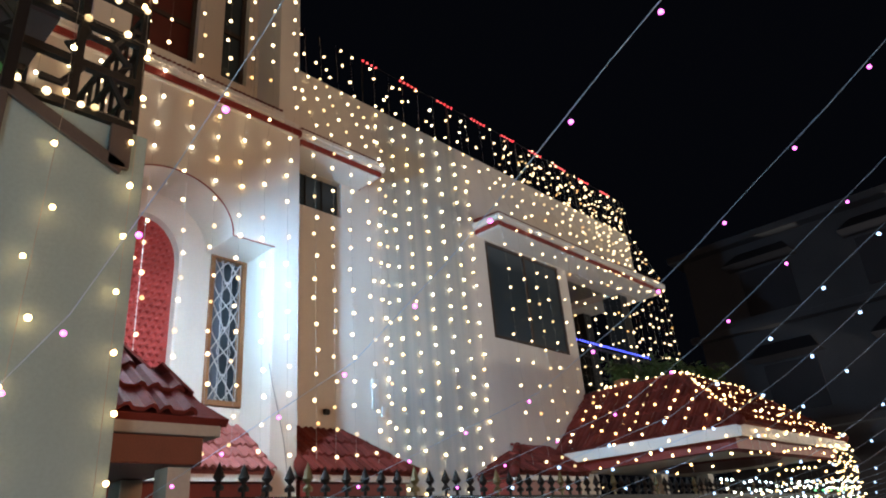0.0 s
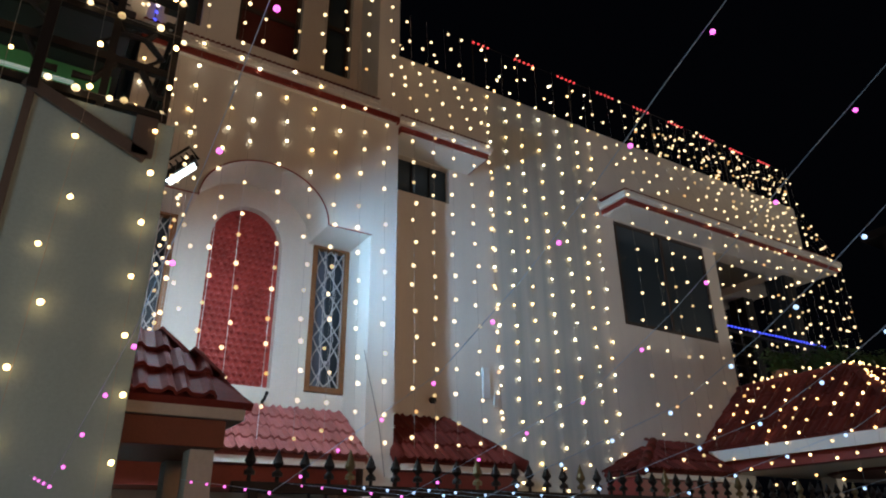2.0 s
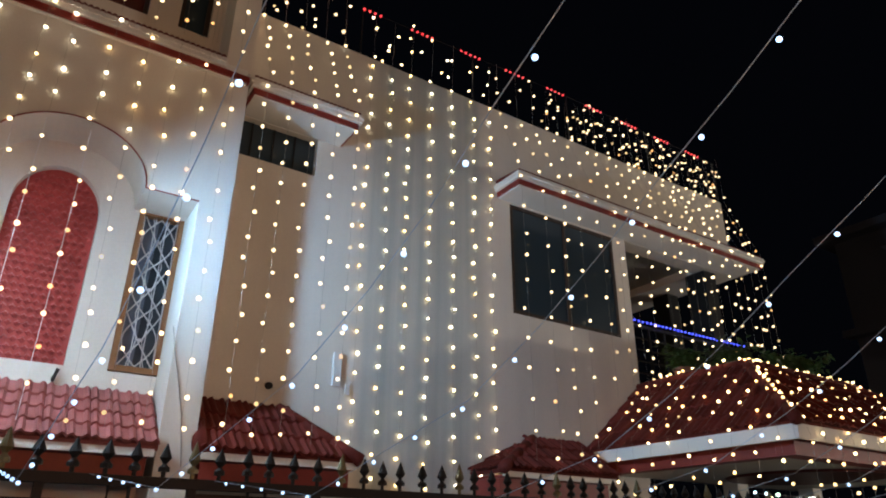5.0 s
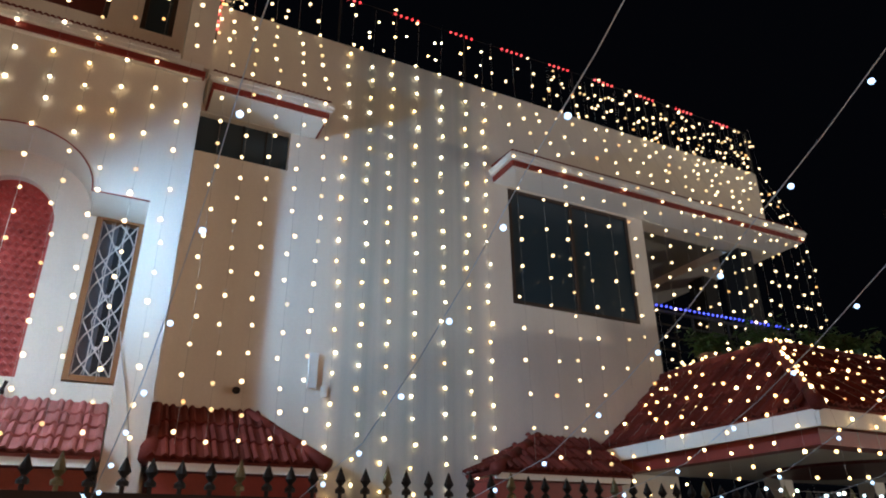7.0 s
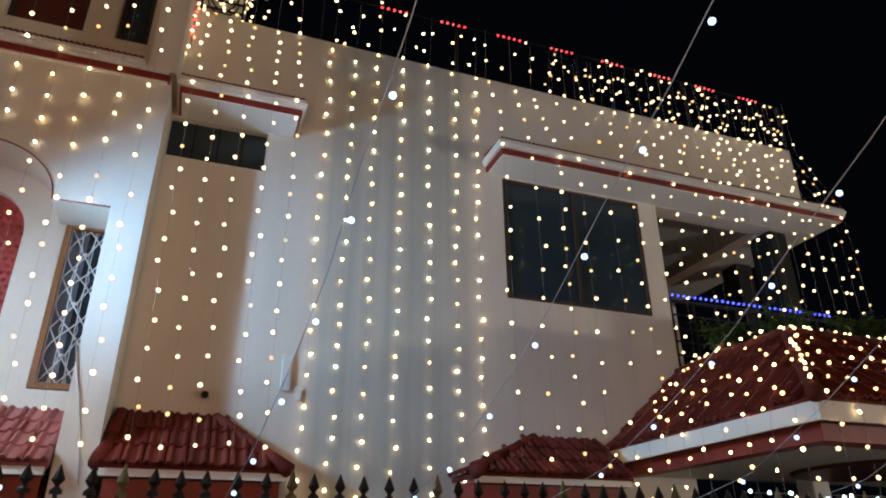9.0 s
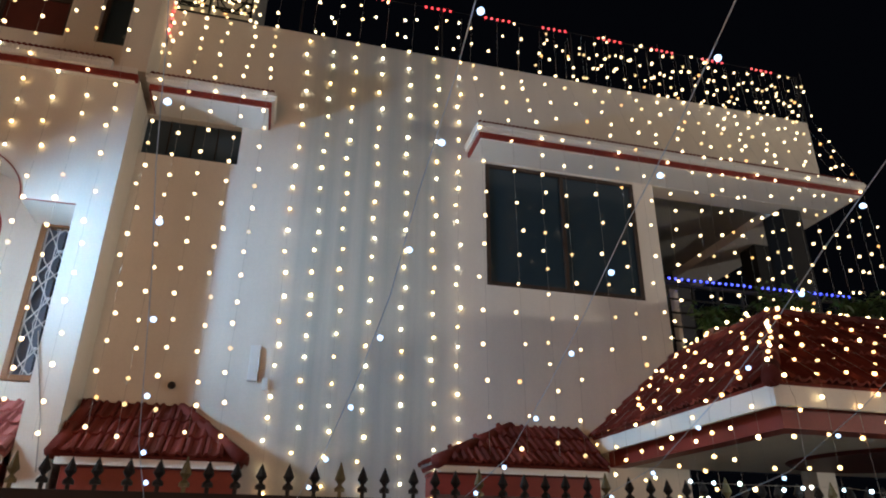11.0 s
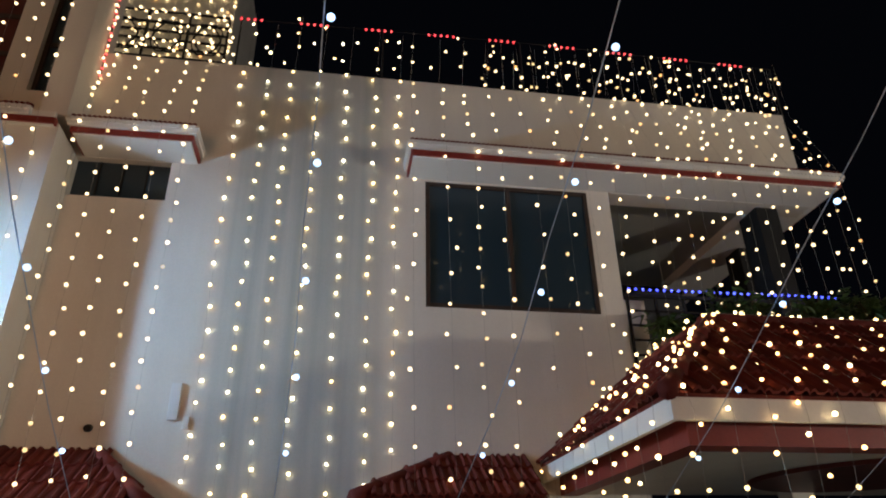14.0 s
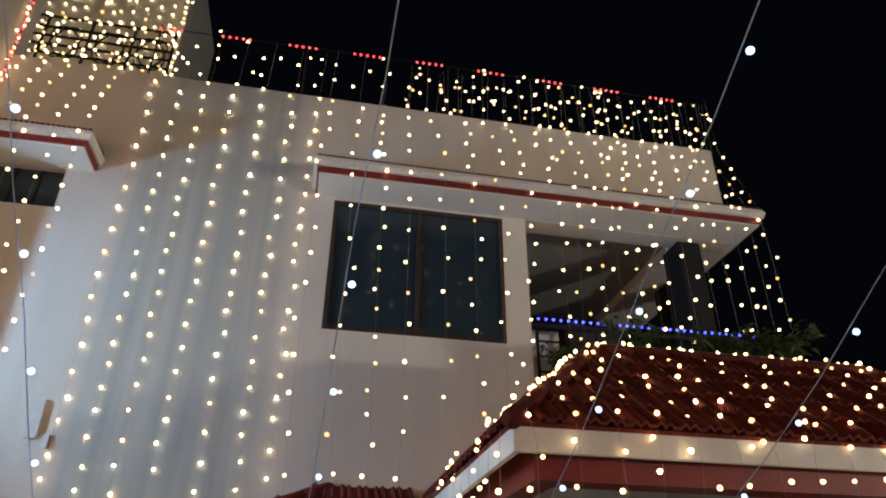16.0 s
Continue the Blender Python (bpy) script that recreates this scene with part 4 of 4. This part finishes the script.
# down the bay
for y in (1.20, 1.43, 1.68, 2.03, 2.25, 2.60, 2.90, 3.18, 3.46, 3.75):
    strand([(F + 0.13, y, 10.3), (F + 0.14, y, 6.2)], 0.27)
    strand([(F + 0.14, y, 6.1), (F + 0.05, y, 5.75), (F + 0.03, y, 4.95)], 0.27, "warm white fairy light strand close against the bay wall", kinds=HALO if y < 3.3 else BULBS)
    strand([(F + 0.03, y, 4.9), (F + 0.055, y + random.uniform(-0.01, 0.01), 4.4), (F + 0.07, y + random.uniform(-0.02, 0.02), 2.35)], 0.27, wire=0.003 if 2.0 < y < 2.7 else 0.0013)
for y in (0.98, 1.08, 1.18, 1.28):
    strand([(F + 0.06, y, 10.2), (F + 0.08, y + random.uniform(-0.03, 0.03), 6.3)], 0.17, "warm white fairy light strand on the upper corner")
# over the porch roof and below its fascia
for y in np.arange(9.15, 13.7, 0.26):
    top = max(0.0, min(1.0, (y - s0) / 1.1, (e1 - y) / 1.1))
    a = Vector((e0 - 1.13 * top, y, 2.68 + 0.94 * top + 0.055))
    strand([a, (e0 + 0.0, y + random.uniform(-0.06, 0.06), 2.75), (e0 + 0.02, y, 2.55), (e0 + 0.01, y + random.uniform(-0.08, 0.08), random.uniform(1.4, 1.8))], 0.23, "warm white fairy light strand over the porch tiles", group="porch fairy light strands", loose=0.05, kinds=MIDS)
for x in np.arange(-5.9, -3.3, 0.27):
    top = min(1.0, (e0 - x) / 1.13)
    strand([(x, s0 + 1.1 * top, 2.68 + 0.94 * top + 0.055), (x + random.uniform(-0.06, 0.06), s0, 2.75), (x, s0 - 0.02, 2.55), (x, s0 - 0.01, random.uniform(1.6, 2.0))], 0.23, "warm white fairy light strand over the porch tiles", group="porch fairy light strands", loose=0.05, kinds=MIDS)
for a, b in (((-6.0, s1, 3.70), (-4.4, s1, 3.70)), ((-4.4, s1, 3.70), (-4.4, e1 - 1.1, 3.70)), ((-4.4, s1, 3.72), (e0, s0, 2.78)), ((-4.4, e1 - 1.1, 3.7), (e0, e1, 2.76))):
    strand([a, b], 0.13, "warm white fairy light strand along the porch ridge", group="porch fairy light strands", loose=0.05, kinds=MIDS)
for y in np.arange(12.5, 13.75, 0.15):
    strand([(e0 + 0.03, y, 2.58), (e0 + 0.03, y + random.uniform(-0.05, 0.05), random.uniform(1.2, 1.5))], 0.17, "warm white fairy light strand hanging from the porch corner", group="porch fairy light strands", loose=0.04, kinds=MIDS)
# on the neighbour's wall and railing
for y in (-0.55, 0.02, 0.42, 0.80, 1.16):
    strand([(N + 0.05, y, 4.55), (N + 0.055, y + 0.02, 3.6), (N + 0.05, y + random.uniform(-0.04, 0.04), 1.6)], 0.30, "warm white fairy light strand on the grey-green wall", group="neighbour fairy light strands", kinds=BRIGHT)
for y, top in ((1.32, 4.7), (1.40, 4.1), (1.47, 4.5)):
    strand([(-4.02, y, top), (-4.0, y + 0.03, 3.4), (-4.02, y, 2.5)], 0.13, "warm white fairy light strand hanging by the flood lamp", group="neighbour fairy light strands", loose=0.04, size=0.6)
for z in (3.75, 4.3, 4.54):
    strand([(xr + 0.03, 0.5, z), (xr + 0.03, 1.22, z - 0.02), (-4.4, 1.24, z)], 0.16, "warm white fairy light strand tangled round the railing", group="neighbour fairy light strands")


ICE = [mesh_of("bulb", mid.copy(), glow(name, colour, 3.4, True), True) for name, colour in (("ice_white_bulb", (0.62, 0.86, 1.0)), ("pale_green_bulb", (0.72, 1.0, 0.80)), ("white_bulb", (1.0, 0.95, 0.82)))]
for k in range(5):
    zs = [1.98 - 0.1 * k + random.uniform(-0.05, 0.05) for _ in range(10)]
    strand([(-3.43, 8.3 + 0.65 * q, z) for q, z in enumerate(zs)], 0.21, "ice white fairy light strand wound along the fence", group="fence fairy light strands", loose=0.05, kinds=ICE, size=0.85)


def rope(points, gap, key, label, broken=0):
    """A rope of coloured LEDs along points."""
    pts = [Vector(p) for p in points]
    o = pts[0].copy()
    ob = empty("led_rope", o, label, "led rope", "coloured led ropes")
    bm = bmesh.new()
    tube(bm, [p - o for p in pts], 0.006, 5)
    part("cord", bm, IRON, ob)
    n = 0
    for a, b in zip(pts, pts[1:]):
        d = (b - a).length
        for k in range(int(d / gap)):
            n += 1
            if broken and n % (2 * broken) >= broken:
                continue
            share("led", STUDS[key], ob, Matrix.Translation(a.lerp(b, k * gap / d) - o))
    return ob


rope([(W - 0.05, 5.45, 8.28), (W - 0.05, 9.2, 8.36), (W - 0.05, 13.0, 8.34)], 0.085, "red", "rope of red leds lit in short runs along the light curtain", 5)
rope([(W + 0.06, 3.975, 8.6), (W + 0.05, 3.98, 6.88)], 0.11, "red", "rope of red leds down the upper corner")
rope([(-6.2, 10.26, 4.70), (-6.2, 13.1, 4.72)], 0.09, "blue", "rope of blue leds along the balcony railing")
rope([(-4.27, -3.0, 5.12), (-4.27, 0.0, 5.17), (-4.27, 0.95, 5.22)], 0.12, "cyan", "rope of cyan leds along the balcony slab edge")
rope([(U + 0.03, 1.25, 6.5), (U + 0.03, 1.27, 9.0)], 0.10, "blue", "rope of blue leds down the upper wall")
STUDS["green"] = mesh_of("led_green", small.copy(), glow("green_led", (0.03, 1.0, 0.25), 1.5), True)
rope([(-3.44, 11.6 + 0.2 * k, 1.55 + 0.32 * (k % 2)) for k in range(14)], 0.16, "green", "rope of green leds wound along the fence")
posts = empty("curtain_frame", (W - 0.06, 9.0, TOP), "thin dark pipe frame holding the light curtain above the parapet", "frame")
for y in (5.45, 7.3, 9.2, 11.1, 13.0):
    bm = bmesh.new()
    rod(bm, (-0.02, y - 9.0, 0), (-0.02, y - 9.0, 0.9), 0.012)
    part("post", bm, IRON, posts)

# ---- strings of coloured bulbs across the street ----


def bulb_mesh(mat, name, r=0.0055):
    bm = bmesh.new()
    bmesh.ops.create_icosphere(bm, subdivisions=2, radius=r)
    return mesh_of(name, bm, mat, True)


PINKB, COOLB, GLOBE = bulb_mesh(PINK, "pink_bulb"), bulb_mesh(COOL, "cool_bulb", 0.007), bulb_mesh(COOL, "cool_globe", 0.0125)


def street_string(y, dy, mesh, label, gap=0.26, thick=0.0013):
    """A wire that sags from over the street towards the fence, with a bulb hung at every gap."""
    o = Vector((2.6, y, 4.2))
    ob = empty("street_light_string", o, label, "light string", "light strings across the street")
    pts = [(2.6, y + 0.12, 4.25), (0.9, y + 0.06, 3.1), (0.0, y + 0.01, 2.52), (-0.24, y, 2.36), (-0.46, y - 0.02, 2.22), (-0.68, y - 0.03, 2.08), (-0.90, y - 0.05 + dy * 0.2, 1.95), (-1.2, y - 0.08 + dy * 0.5, 1.80), (-2.2, y - 0.15 + dy, 1.58), (-3.46, y - 0.2 + dy * 1.5, 1.72)]
    lift = 0.11 if y < 4.0 else 0.0
    pts = [Vector(p) + Vector((0, 0, lift)) - o for p in pts]
    bm = bmesh.new()
    tube(bm, pts, thick, 5)
    part("wire", bm, PALEWIRE, ob)
    s = 0.16
    for a, b in zip(pts, pts[1:]):
        d = (b - a).length
        while s < d:
            p = a.lerp(b, s / d)
            if y < 0.6 and p.x + o.x > -0.6:
                s += gap
                continue
            share("bulb", mesh, ob, Matrix.Translation(p + Vector((0.004, 0.012, -0.008))))
            s += gap
        s -= d
    return ob


for k, y in enumerate((0.44, 1.05, 1.80, 2.29, 2.68, 3.17, 3.68, 4.22, 4.83, 5.34, 5.85, 6.33, 6.85, 7.34, 7.90, 8.47, 8.96, 9.5, 10.0, 10.5, 11.0, 11.5, 12.0, 12.5, 12.75, 13.0, 13.3, 13.6, 13.9, 14.2, 14.5)):
    mesh = PINKB if y < 2.4 else (COOLB if y < 9.2 else GLOBE)
    street_string(y, random.uniform(-0.06, 0.06), mesh, "pale wire with pink bulbs strung across the street" if mesh is PINKB else "pale wire with cool white bulbs strung across the street", thick=0.0009 if y < 2.4 else (0.0011 if y < 9 else 0.0018))
